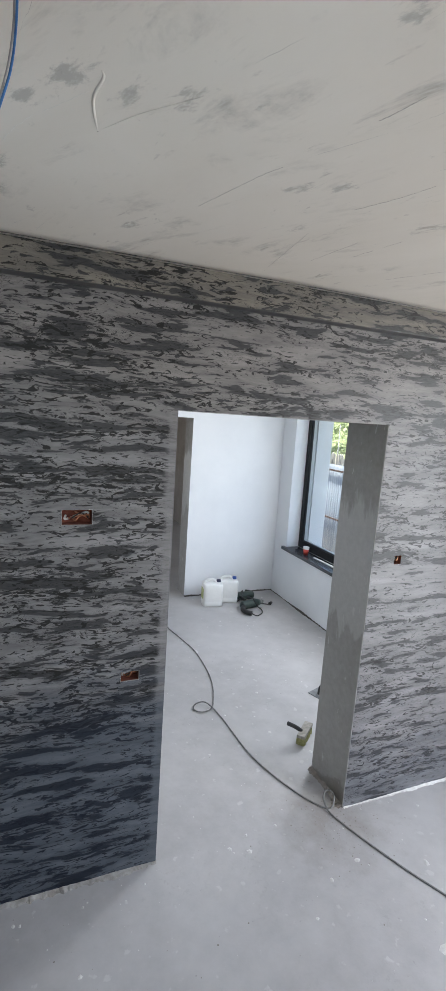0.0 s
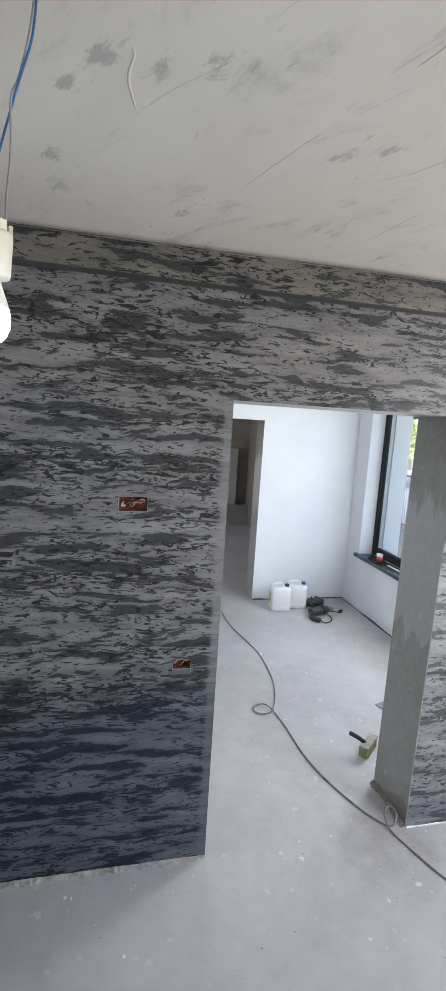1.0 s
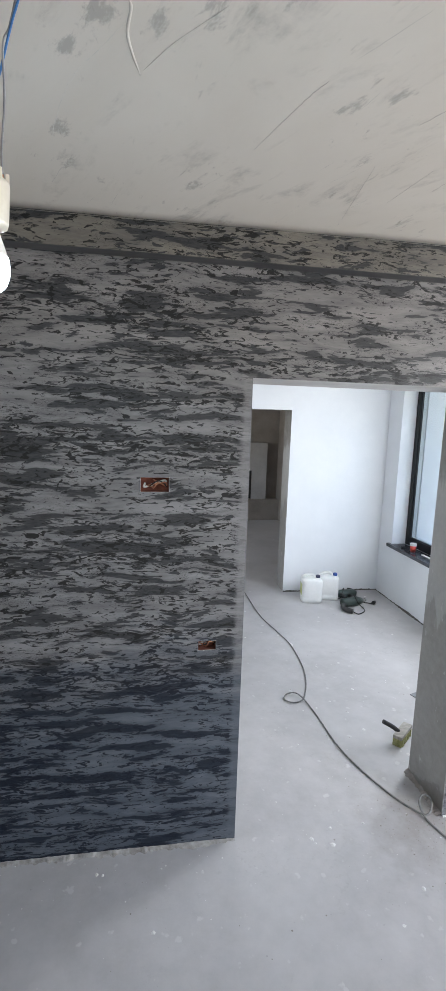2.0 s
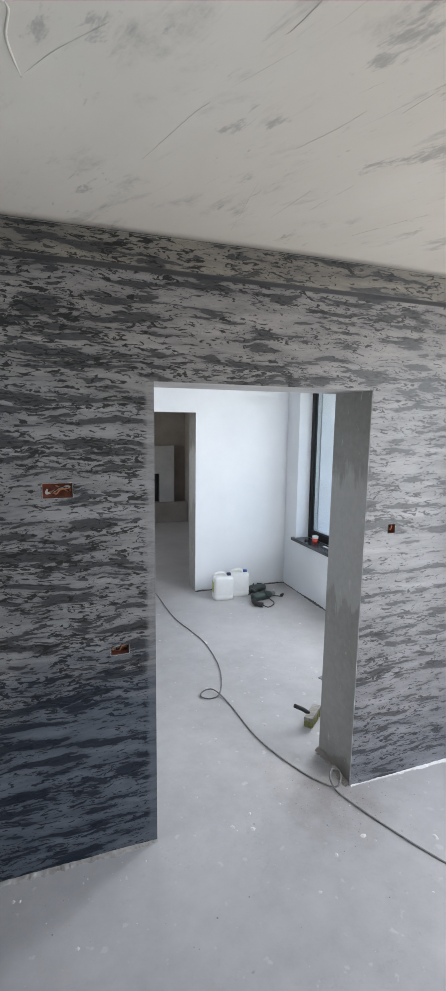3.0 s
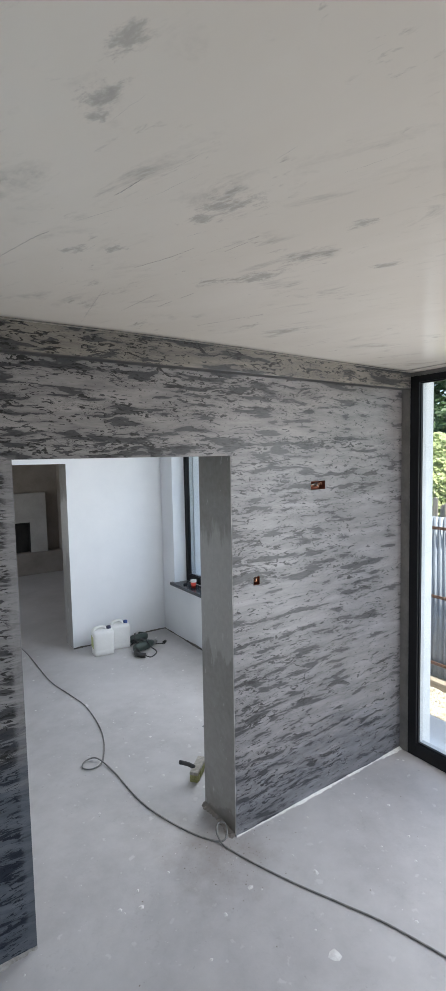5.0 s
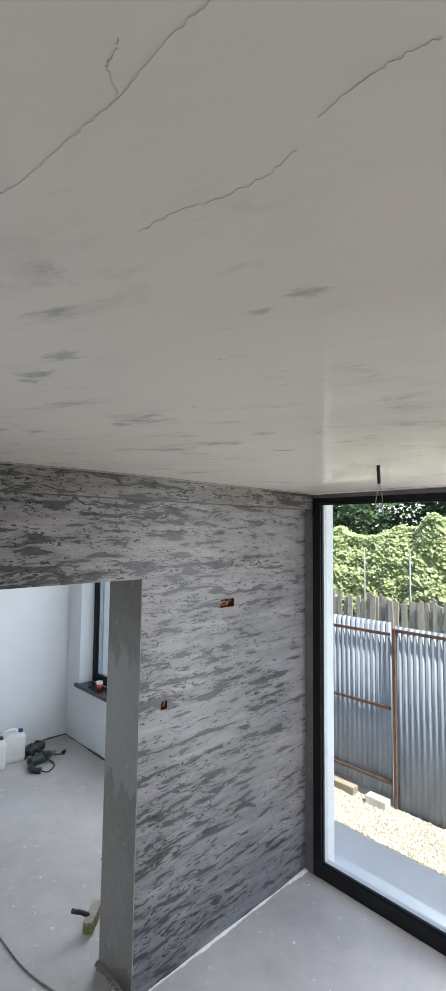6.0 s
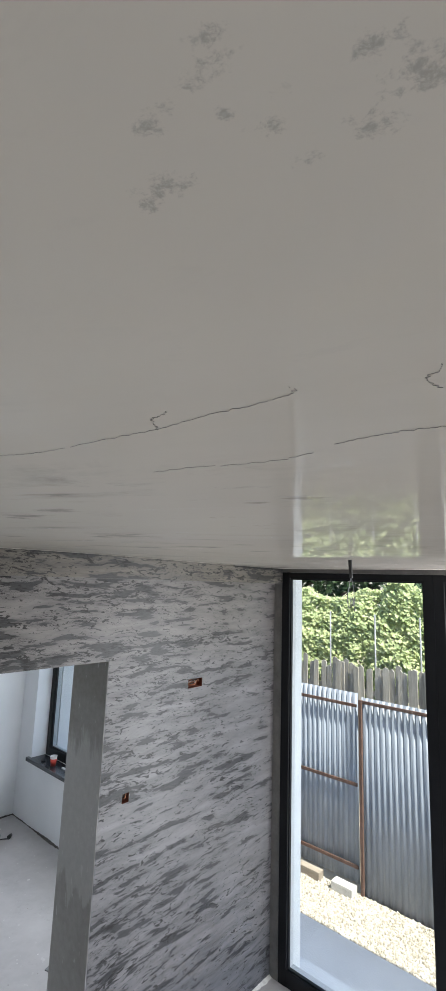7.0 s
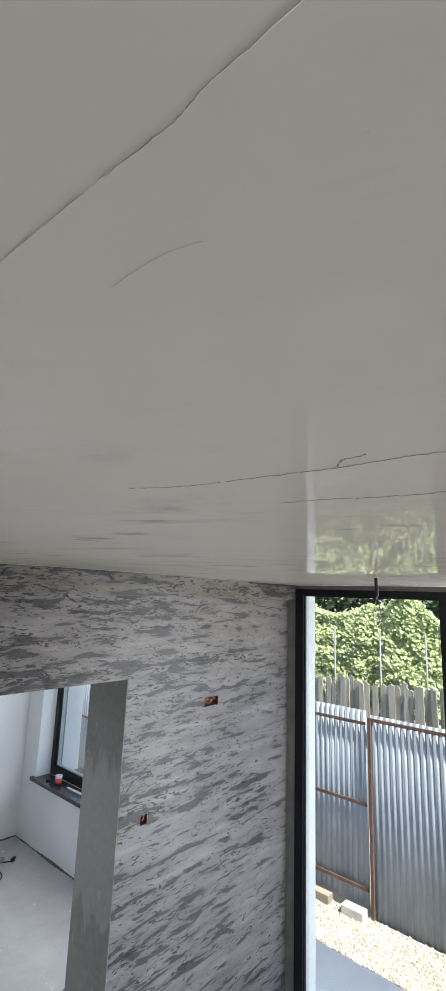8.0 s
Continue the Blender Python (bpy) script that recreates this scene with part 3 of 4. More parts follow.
box(bm, 2.569, 2.76, -3.6, -0.02, -0.05, 0.02, 0.004)
solid("threshold_outside", bm, RENDER, "pale outside window threshold", "threshold")

# ---- hearth room ----
fire = thing("fireplace", "raw grey plastered fireplace with a dark firebox", "fireplace", pose(1.36, 7.45, 0))
bm = bmesh.new()
box(bm, -0.85, 0.855, -0.12, 0.105, 0, 0.405, 0.006)
part("hearth", bm, BROWN, fire, "raised hearth bench in raw brown plaster")
bm = bmesh.new()
walled(bm, "y", -0.61, 0.605, 0.405, 1.51, -0.04, 0.105, [(-0.30, 0.305, 0.405, 0.97, 0.13)])
part("surround", bm, [PALE, PALE, PALE, SOOT], fire, "pale grey plastered surround")

# ---- outside ----
GRASS_GROUND = speckled("dry_earth", (0.20, 0.17, 0.12), (0.34, 0.30, 0.22), 4, 0.95, bump=0.5)
CONCRETE = speckled("outdoor_concrete", (0.62, 0.625, 0.63), (0.72, 0.725, 0.73), 3, 0.8, bump=0.1)
GRAVEL = speckled("limestone_gravel", (0.34, 0.31, 0.26), (0.50, 0.46, 0.40), 30, 0.9, bump=0.5)
ZINC = speckled("galvanised_sheet", (0.185, 0.212, 0.262), (0.30, 0.332, 0.39), 5, 0.45, 0.0, 0.05, 30, stretch=(1, 1, 0.25))
RUST = speckled("rusty_steel", (0.07, 0.038, 0.027), (0.14, 0.078, 0.058), 14, 0.85, bump=0.3)
OLD_WOOD = speckled("weathered_wood", (0.20, 0.186, 0.160), (0.40, 0.376, 0.330), 9, 0.85, bump=0.3, fine=70, stretch=(1, 3, 0.25))
PLANK = speckled("sawn_plank", (0.20, 0.165, 0.13), (0.31, 0.265, 0.215), 8, 0.8, bump=0.2, stretch=(1, 0.2, 2))
BLOCK = speckled("cast_concrete_block", (0.40, 0.39, 0.37), (0.52, 0.51, 0.49), 12, 0.9, bump=0.3)

bm = bmesh.new()
n = 60
grid = {}
for i in range(n + 1):
    for j in range(n + 1):
        sx, sy = (i / n * 2 - 1), (j / n * 2 - 1)
        x, y = 5 + 400 * sx ** 3 + 12 * sx, 2 + 400 * sy ** 3 + 12 * sy
        grid[i, j] = bm.verts.new((x, y, -0.52 + 0.03 * noise.noise((x * 0.4, y * 0.4, 0))))
for i in range(n):
    for j in range(n):
        bm.faces.new((grid[i, j], grid[i + 1, j], grid[i + 1, j + 1], grid[i, j + 1]))
solid("ground", bm, GRASS_GROUND, "dry trodden earth", "ground")

bm = bmesh.new()
box(bm, 2.70, 3.82, -4.4, 9.0, -0.6, -0.45, 0.01)
solid("pavement", bm, CONCRETE, "pale concrete path along the house", "path")
bm = bmesh.new()
box(bm, 3.821, 4.50, -4.4, 9.0, -0.62, -0.475)
solid("gravel_bed", bm, GRAVEL, "pale gravel strip beside the fence", "gravel")

FX = 4.51


def corrugated(bm, y0, y1, z0, z1, pitch=0.061, deep=0.0072, x=0.0):
    k = max(8, int((y1 - y0) / pitch * 8))
    low = []
    for i in range(k + 1):
        y = y0 + (y1 - y0) * i / k
        dx = deep * math.cos(6.28319 * y / pitch)
        low.append((bm.verts.new((x + dx, y, z0)), bm.verts.new((x + dx, y, z1)), bm.verts.new((x + dx + 0.0012, y, z0)), bm.verts.new((x + dx + 0.0012, y, z1))))
    for a, b in zip(low, low[1:]):
        for q in ((a[0], b[0], b[1], a[1]), (b[2], a[2], a[3], b[3]), (a[1], b[1], b[3], a[3]), (b[0], a[0], a[2], b[2])):
            bm.faces.new(q).smooth = True


def fence_panel(y0, y1, z0, ztop, rails, label, name="corrugated_fence"):
    fence = thing(name, label, "fence", pose(FX, y0, z0), "fence panels")
    y, w = 0.0, y1 - y0
    while y < w - 0.05:
        b = min(y + 0.83, w)
        bm = bmesh.new()
        corrugated(bm, y, b, 0, ztop - z0, x=0.0145 + (0.004 if int(y / 0.83) % 2 else 0.0))
        part("sheet", bm, ZINC, fence)
        y = b
    for z in rails:
        bm = bmesh.new()
        box(bm, -0.016, 0.0, 0.0, w, z - z0 - 0.016, z - z0 + 0.016, 0.003)
        part("rail", bm, RUST, fence, "rusty steel rail")
    for py in (w,):
        bm = bmesh.new()
        box(bm, -0.028, 0.0, py - 0.016, py + 0.016, -0.1, rails[0] - z0 + 0.02, 0.003)
        part("post", bm, RUST, fence, "rusty steel post")
    return fence


fence_panel(0.40, 1.46, -0.40, 1.40, (1.277, 0.512, -0.245), "corrugated galvanised gate leaf on a rusty frame", "corrugated_gate")
fence_panel(-2.1, 0.355, -0.53, 1.368, (1.325, -0.50), "corrugated galvanised fence panel with a rusty top rail")
fence_panel(-4.4, -2.1, -0.53, 1.368, (1.325, -0.50), "corrugated galvanised fence panel with a rusty top rail")
for k in range(4):
    fence_panel(1.50 + 2.2 * k, 3.68 + 2.2 * k, -0.50, 1.40, (1.30, 0.45, -0.40), "corrugated galvanised fence panel on rusty rails")

bm = bmesh.new()
box(bm, 4.38, 4.47, 0.78, 1.9, -0.475, -0.39, 0.006)
solid("timber_plank", bm, PLANK, "sawn timber lying on the gravel by the gate", "plank", "thing")
bm = bmesh.new()
box(bm, 4.36, 4.47, 0.40, 0.63, -0.475, -0.39, 0.01)
solid("concrete_block", bm, BLOCK, "pale concrete block beside the gate post", "block", "thing")


def picket_fence():
    fence = thing("picket_fence", "weathered grey wooden picket fence", "fence", pose(6.5, 0, -0.5))
    rng = random.Random(4)
    shapes = []
    for k in range(6):
        w, h = 0.036 + 0.007 * rng.random(), 1.82 + 0.12 * rng.random()
        bm = bmesh.new()
        prof = [(-w, 0), (w, 0), (w, h - 0.03 * rng.random()), (w * 0.6, h - 0.012), (w * 0.1, h), (-w * 0.5, h - 0.02 * rng.random()), (-w * 0.97, h - 0.012 - 0.03 * rng.random())]
        f = bm.faces.new([bm.verts.new((0, y, z)) for y, z in prof])
        e = bmesh.ops.extrude_face_region(bm, geom=[f])
        bmesh.ops.translate(bm, verts=[v for v in e["geom"] if isinstance(v, bmesh.types.BMVert)], vec=(0.02, 0, 0))
        shapes.append(mesh_of(bm, "picket", OLD_WOOD))
    y = -3.0
    while y < 13:
        ob = new("picket", shapes[rng.randrange(6)])
        ob.parent = fence
        ob.matrix_basis = pose(rng.uniform(-0.014, 0.014), y, rng.uniform(-0.04, 0.02), rng.uniform(-1.2, 1.2), rng.uniform(-1, 1), rng.uniform(-5, 5))
        y += 0.066 + rng.uniform(0, 0.007)
    for z in (0.35, 1.45):
        bm = bmesh.new()
        box(bm, 0.025, 0.065, -3.1, 13.1, z, z + 0.07, 0.004)
        part("rail", bm, OLD_WOOD, fence)


picket_fence()

LEAF = make_leaf("vine_leaves", (0.28, 0.36, 0.16), (0.62, 0.65, 0.36))
TREE_LEAF = make_leaf("tree_leaves", (0.022, 0.052, 0.022), (0.085, 0.15, 0.06))
BARK = speckled("bark", (0.06, 0.05, 0.04), (0.14, 0.12, 0.10), 10, 0.9, bump=0.5)
STEEL = speckled("grey_steel_pole", (0.16, 0.165, 0.17), (0.25, 0.255, 0.26), 9, 0.6, 0.2)


def leaves(points, size, rng, face=(0, 0, 1)):
    """Folded pointed leaves at the points, as lists for a mesh."""
    vs, fs = [], []
    face = Vector(face)
    for p in points:
        s = size * rng.uniform(0.6, 1.3)
        n = (face + Vector((rng.gauss(0, 0.4), rng.gauss(0, 0.4), rng.gauss(0, 0.4)))).normalized()
        a = n.orthogonal().normalized()
        a = Matrix.Rotation(rng.uniform(0, 6.283), 3, n) @ a
        b = n.cross(a)
        o = len(vs)
        c = Vector(p)
        for q in (c - a * s * 0.5, c + b * s * 0.42 - a * s * 0.12 + n * s * 0.12, c + b * s * 0.22 + a * s * 0.32 + n * s * 0.06, c + a * s * 0.6, c - b * s * 0.22 + a * s * 0.32 + n * s * 0.06, c - b * s * 0.42 - a * s * 0.12 + n * s * 0.12):
            vs.append(tuple(q))
        fs += [(o, o + 1, o + 2, o + 3), (o, o + 3, o + 4, o + 5)]
    return vs, fs


def leaf_mesh(name, points, size, rng, material, face=(0, 0, 1)):
    vs, fs = leaves(points, size, rng, face)
    me = bpy.data.meshes.new(name)
    me.from_pydata(vs, [], fs)
    me.materials.append(material)
    return me


def vine_hedge():
    rng = random.Random(11)
    hedge = thing("vine_hedge", "dense sunlit green vine climbing on steel poles", "hedge", pose(7.4, 0, -0.5))
    pts = []
    while len(pts) < 60000:
        y, z = rng.uniform(0.42, 13), rng.uniform(1.3, 3.9)
        top = 2.86 + 0.3 * noise.noise((y * 0.7, 0, 3)) + 0.25 * noise.noise((y * 2.3, 0, 7)) + (0.12 if y < 2.0 else 0.0)
        top -= 0.9 * max(0.0, 0.9 - y)
        low = 1.3 + 0.3 * noise.noise((y * 0.9, 5, 0))
        if not low < z < top:
            continue
        bulge = 0.08 * noise.noise((y * 1.3, z * 1.5, 2)) + 0.10 * noise.noise((y * 4, z * 4, 9))
        if noise.noise((y * 3.1, z * 3.1, 4)) < -0.6:
            continue
        pts.append((max(-0.70, -0.20 - 0.42 * (top - z) - bulge) + abs(rng.gauss(0, 0.13)), y, z))
    ob = new("foliage", leaf_mesh("foliage", pts, 0.066, rng, LEAF, (-0.45, -0.5, 0.8)))
    ob.parent = hedge
    tagged(ob, kind="stuff")
    for y in (-1.2, 0.50, 1.165, 1.907, 3.9, 6.0, 8.2):
        bm = bmesh.new()
        cyl(bm, (-0.82, y, -0.02), (-0.82, y, 2.6), 0.012, seg=10)
        part("pole", bm, STEEL, hedge, "thin grey steel pole")
    for k in range(14):
        y = rng.uniform(0.8, 12.5)
        bm = bmesh.new()
        tube(bm, [(0, y, -0.02), (-0.05, y + 0.1, 0.8), (0.08, y - 0.1, 1.6), (0.0, y + 0.15, 2.6)], 0.018, 6, 4)
        part("stem", bm, BARK, hedge)


vine_hedge()


def tree(x, y, height, spread, seed):
    rng = random.Random(seed)
    t = thing("tree", "dark green leafy tree behind the garden fences", "tree", pose(x, y, -0.52), "trees behind the garden")
    bm = bmesh.new()
    tube(bm, [(0, 0, -0.05), (0.1, 0.05, height * 0.25), (-0.05, 0.1, height * 0.5), (0.05, 0, height * 0.8)], 0.13, 9)
    tips = []
    for k in range(16):
        a, h = k * 2.4, height * (0.14 + 0.05 * k)
        r = spread * (1.05 - 0.35 * abs(k - 6) / 9)
        tip = (r * math.cos(a), r * math.sin(a), h + 0.35 * r)
        tube(bm, [(0, 0, h), (0.5 * tip[0], 0.5 * tip[1], h + 0.12 * r), tip], 0.04, 6, 4)
        tips += [tip, (0.6 * tip[0], 0.6 * tip[1], h + 0.3 * r), (0.3 * tip[0], 0.3 * tip[1], h + 0.5)]
    part("trunk", bm, BARK, t)
    pts = []
    for c in tips:
        for k in range(210):
            r = 0.75 * rng.random() ** 0.4
            v = Vector((rng.gauss(0, 1), rng.gauss(0, 1), rng.gauss(0, 0.8))).normalized() * r
            pts.append((c[0] + v.x, c[1] + v.y, c[2] + v.z))
    ob = new("crown", leaf_mesh("crown", pts, 0.16, rng, TREE_LEAF, (-0.4, -0.2, 0.9)))
    ob.parent = t
    tagged(ob, kind="stuff")


for k, (x, y) in enumerate([(12.0, 6.2), (12.6, 10.0), (13.0, 14.0), (14.5, 3.5), (13.5, 18.0)]):
    tree(x, y, 5.8 + 0.6 * (k % 3), 1.9, 20 + k)

# ---- the living room ----
PLASTIC_WHITE = speckled("white_plastic", (0.72, 0.72, 0.70), (0.80, 0.80, 0.78), 6, 0.4, bump=0.03)
BLUE_WIRE = speckled("blue_wire_insulation", (0.02, 0.10, 0.28), (0.035, 0.15, 0.38), 20, 0.4)
GREY_WIRE = speckled("grey_wire_insulation", (0.20, 0.20, 0.22), (0.30, 0.30, 0.32), 20, 0.45)
COPPER = speckled("bare_copper", (0.40, 0.17, 0.09), (0.62, 0.30, 0.18), 40, 0.35, 0.9)
BLACK_RUBBER = speckled("black_rubber", (0.012, 0.012, 0.012), (0.03, 0.03, 0.03), 20, 0.55)
GREY_CABLE = speckled("dusty_grey_cable", (0.13, 0.128, 0.122), (0.23, 0.225, 0.215), 30, 0.7)

bulb = thing("hanging_bulb", "lit bare bulb hanging from twisted blue and grey wires", "lamp", pose(-0.655, -1.2, CEIL))
bm = bmesh.new()
tube(bm, [(0.058, 0.0, 0.01), (0.063, 0.0, -0.06), (0.057, 0.003, -0.13), (0.043, -0.002, -0.185), (0.030, 0.003, -0.225), (0.012, 0.0, -0.30), (0.010, 0.0, -0.365), (0.009, 0.0, -0.388)], 0.0017, 8)
part("blue_wire", bm, BLUE_WIRE, bulb, "blue insulated wire")
bm = bmesh.new()
tube(bm, [(0.056, 0.004, 0.01), (0.060, 0.004, -0.06), (0.054, -0.002, -0.13), (0.039, 0.004, -0.185), (0.031, -0.003, -0.215), (0.030, 0.0, -0.28), (0.024, 0.0, -0.345), (0.025, 0.0, -0.388)], 0.0015, 8)
part("grey_wire", bm, GREY_WIRE, bulb, "grey insulated wire")
CREAM = speckled("cream_bakelite", (0.60, 0.56, 0.47), (0.68, 0.64, 0.55), 15, 0.45)
bm = bmesh.new()
lathe(bm, [(0.0, -0.392), (0.024, -0.391), (0.0285, -0.386), (0.0325, -0.384), (0.0330, -0.389), (0.0300, -0.437), (0.0285, -0.4425), (0.0, -0.4435)], 28)
holder = part("holder", bm, CREAM, bulb, "cream bakelite bulb holder")
for a in (0.3, 1.2, 2.5, 3.6, 4.4, 5.6):
    bm = bmesh.new()
    box(bm, 0.0268, 0.0322, -0.0055, 0.0055, -0.388, -0.371, 0.0012)
    part("lug", bm, CREAM, holder, m=pose(0, 0, 0, 0, 0, math.degrees(a)))
for x in (0.009, 0.025):
    bm = bmesh.new()
    cyl(bm, (x, 0, -0.391), (x * 0.96, 0, -0.374), 0.0022, seg=8)
    part("wire_end", bm, COPPER, bulb, "bare copper wire end")
bm = bmesh.new()
lathe(bm, [(0.0, -0.4436), (0.0165, -0.444), (0.0185, -0.453), (0.0235, -0.468), (0.0280, -0.483)], 28)
part("bulb_base", bm, PLASTIC_WHITE, bulb, "white plastic bulb base")
bm = bmesh.new()
lathe(bm, [(0.0280, -0.4832), (0.0295, -0.495), (0.0285, -0.509), (0.0240, -0.521), (0.0155, -0.530), (0.007, -0.5335), (0.0, -0.5342)], 28)
part("globe", bm, make_glow("lit_globe", (0.62, 0.81, 1.0), 90.0), bulb, "glowing frosted globe")

stub = thing("ceiling_cable_stub", "black cable stub with loose grey wires hanging from the ceiling", "cable", pose(1.350, -1.213, CEIL))
bm = bmesh.new()
tube(bm, [(0, 0, 0.012), (0.002, 0.0, -0.03), (0.010, 0.002, -0.074)], 0.0075, 10)
part("sleeve", bm, BLACK_RUBBER, stub, "black cable sleeve")
rng = random.Random(8)
for k in range(3):
    a = k * 2.1
    bm = bmesh.new()
    tube(bm, [(0.009, 0.002, -0.07), (0.012 + 0.010 * math.cos(a), 0.010 * math.sin(a), -0.105), (0.012 + 0.018 * math.cos(a), 0.018 * math.sin(a), -0.16), (0.012 + 0.012 * math.cos(a + 0.6), 0.012 * math.sin(a + 0.6), -0.19 - 0.008 * k), (0.012 + 0.004 * math.cos(a), 0.004 * math.sin(a), -0.15)], 0.0014, 6)
    part("loose_wire", bm, GREY_WIRE, stub)


def box_wires(x, z, w, h, seed, lined=False):
    """Wire ends folded into a chased-out wall box."""
    rng = random.Random(seed)
    t = thing("loose_wires", "copper and white wire ends folded into a broken-out wall box", "wires", pose(x, 0.05, z), "wires in the wall boxes")
    for k, m in enumerate((PLASTIC_WHITE, COPPER, BLACK_RUBBER, COPPER)):
        bm = bmesh.new()
        y0 = -0.008 - 0.009 * k
        a, b = rng.uniform(-0.40, 0.1), rng.uniform(-0.1, 0.42)
        tube(bm, [(a * w, 0.001, rng.uniform(-0.3, 0.1) * h), (-0.35 * w + 0.1 * k * w, y0, rng.uniform(-0.30, -0.1) * h), (0.1 * w, y0 - 0.004, rng.uniform(-0.1, 0.25) * h), (b * w, y0, rng.uniform(0.1, 0.35) * h), (0.42 * w, y0 + 0.006, rng.uniform(-0.2, 0.3) * h)], 0.0026 if m is not PLASTIC_WHITE else 0.0045, 7)
        part("wire_end", bm, m, t)
    # Added plate whose black colour darkens the recess of the box.
    if lined:
        bm = bmesh.new()
        box(bm, -0.46 * w, 0.46 * w, -0.006, -0.001, -0.46 * h, 0.46 * h, 0.002)
        part("recess_plate", bm, BLACK_RUBBER, t, "dark plate added to darken the wall box recess")
    bm = bmesh.new()
    ring, n = [], 56
    for k in range(n):
        a = k / n * 6.283185
        c, s = math.cos(a), math.sin(a)
        f = 0.5 / max(abs(c), abs(s))
        px, pz = f * c * w, f * s * h
        g = max(0.0004, 0.006 * noise.noise((k * 0.45, seed, 1)))
        ring.append((bm.verts.new((px - 0.001 * c, -0.0485, pz - 0.001 * s)), bm.verts.new((px, -0.0515, pz)), bm.verts.new((px + g * c, -0.0506, pz + g * s))))
    for k in range(n):
        for q in range(2):
            bm.faces.new((ring[k - 1][q], ring[k][q], ring[k][q + 1], ring[k - 1][q + 1]))
    part("plaster_rim", bm, PALE, t, "ragged white plaster edge")


box_wires(-0.3875, 1.662, 0.115, 0.06, 1)
box_wires(-0.156, 0.9635, 0.078, 0.043, 2)
box_wires(1.70, 1.916, 0.12, 0.052, 3)
box_wires(1.2275, 1.411, 0.045, 0.048, 4, True)


def crumb_line(name, a, b, out, label, material=None, high=0.005, deep=0.008, seed=1, step=0.009):
    """An uneven line of dried filler where a wall meets the floor, from a to b, growing towards out."""
    a, b, out = Vector((*a, 0)), Vector((*b, 0)), Vector((*out, 0))
    n = max(4, int((b - a).length / step))
    bm = bmesh.new()
    rows = []
    for i in range(n + 1):
        c = a.lerp(b, i / n)
        s = i * step
        wide = max(0.0, 0.5 + 1.1 * noise.noise((s * 4.0, seed * 3.1, 0)))
        q = abs(noise.noise((s * 31, seed * 3.1, 0)))
        h = high * (0.25 + 0.9 * wide + 0.9 * q)
        d = deep * (0.25 + 1.1 * wide + 1.2 * abs(noise.noise((s * 37, seed * 7.7, 4))))
        rows.append([bm.verts.new(c + Vector((0, 0, h))), bm.verts.new(c + out * d * 0.55 + Vector((0, 0, h * (0.5 + 0.7 * q)))), bm.verts.new(c + out * d + Vector((0, 0, 0.0005)))])
    for p, q in zip(rows, rows[1:]):
        for k in range(2):
            bm.faces.new((p[k], q[k], q[k + 1], p[k + 1]))
    solid(name, bm, material or FILLER, label, "trim")


WALL_FOOT = speckled("dusty_filler", (0.22, 0.20, 0.18), (0.46, 0.445, 0.42), 18, 0.9, bump=0.5)
DARK_GAP = speckled("dark_edge_strip", (0.05, 0.045, 0.04), (0.13, 0.12, 0.105), 30, 0.9)
crumb_line("trim_filler_line", (-2.6, -0.001), (0.0, -0.001), (0, -1), "uneven pale filler along the foot of the wall", WALL_FOOT, 0.0055, 0.020, 1)
crumb_line("trim_filler_line", (1.06, -0.001), (2.49, -0.001), (0, -1), "uneven white filler along the foot of the wall", None, 0.008, 0.012, 2)
crumb_line("trim_filler_line", (1.059, 0.0), (1.059, 0.32), (-1, 0), "uneven brown mortar along the foot of the door jamb", BROWN, 0.02, 0.03, 3)
crumb_line("trim_edge_strip", (1.16, 3.259), (2.30, 3.259), (0, -1), "dark gap along the foot of the white wall", DARK_GAP, 0.010, 0.010, 4)
crumb_line("trim_edge_strip", (2.299, 0.32), (2.299, 3.26), (-1, 0), "dark gap along the foot of the white wall", DARK_GAP, 0.012, 0.012, 5)


def corner_bead(x, z0, z1, seed):
    """The chipped pale arris of a plastered door corner."""
    bm = bmesh.new()
    n = 60
    rows = []
    for i in range(n + 1):
        z = z0 + (z1 - z0) * i / n
        x = 1.056 + 0.011 * z / 2.1
        w = max(0.0003, 0.0045 * noise.noise((i * 0.33, seed, 2)))
        rows.append([bm.verts.new((x - w, -0.0012, z)), bm.verts.new((x + (0.001 if x > 0.5 else -0.001), -0.0022, z)), bm.verts.new((x - (0.0012 if x > 0.5 else -0.0012), 0.004, z))])
    for p, q in zip(rows, rows[1:]):
        for k in range(2):
            bm.faces.new((p[k], q[k], q[k + 1], p[k + 1]))
    solid("trim_corner_bead", bm, PALE, "chipped pale plaster arris of the doorway", "trim")


corner_bead(1.06, 0.0, 2.10, 1)

CRACK = speckled("dark_plaster_vein", (0.17, 0.163, 0.15), (0.30, 0.288, 0.268), 60, 0.3)
SMOKE = speckled("smoky_plaster_vein", (0.42, 0.395, 0.355), (0.54, 0.508, 0.455), 60, 0.4)


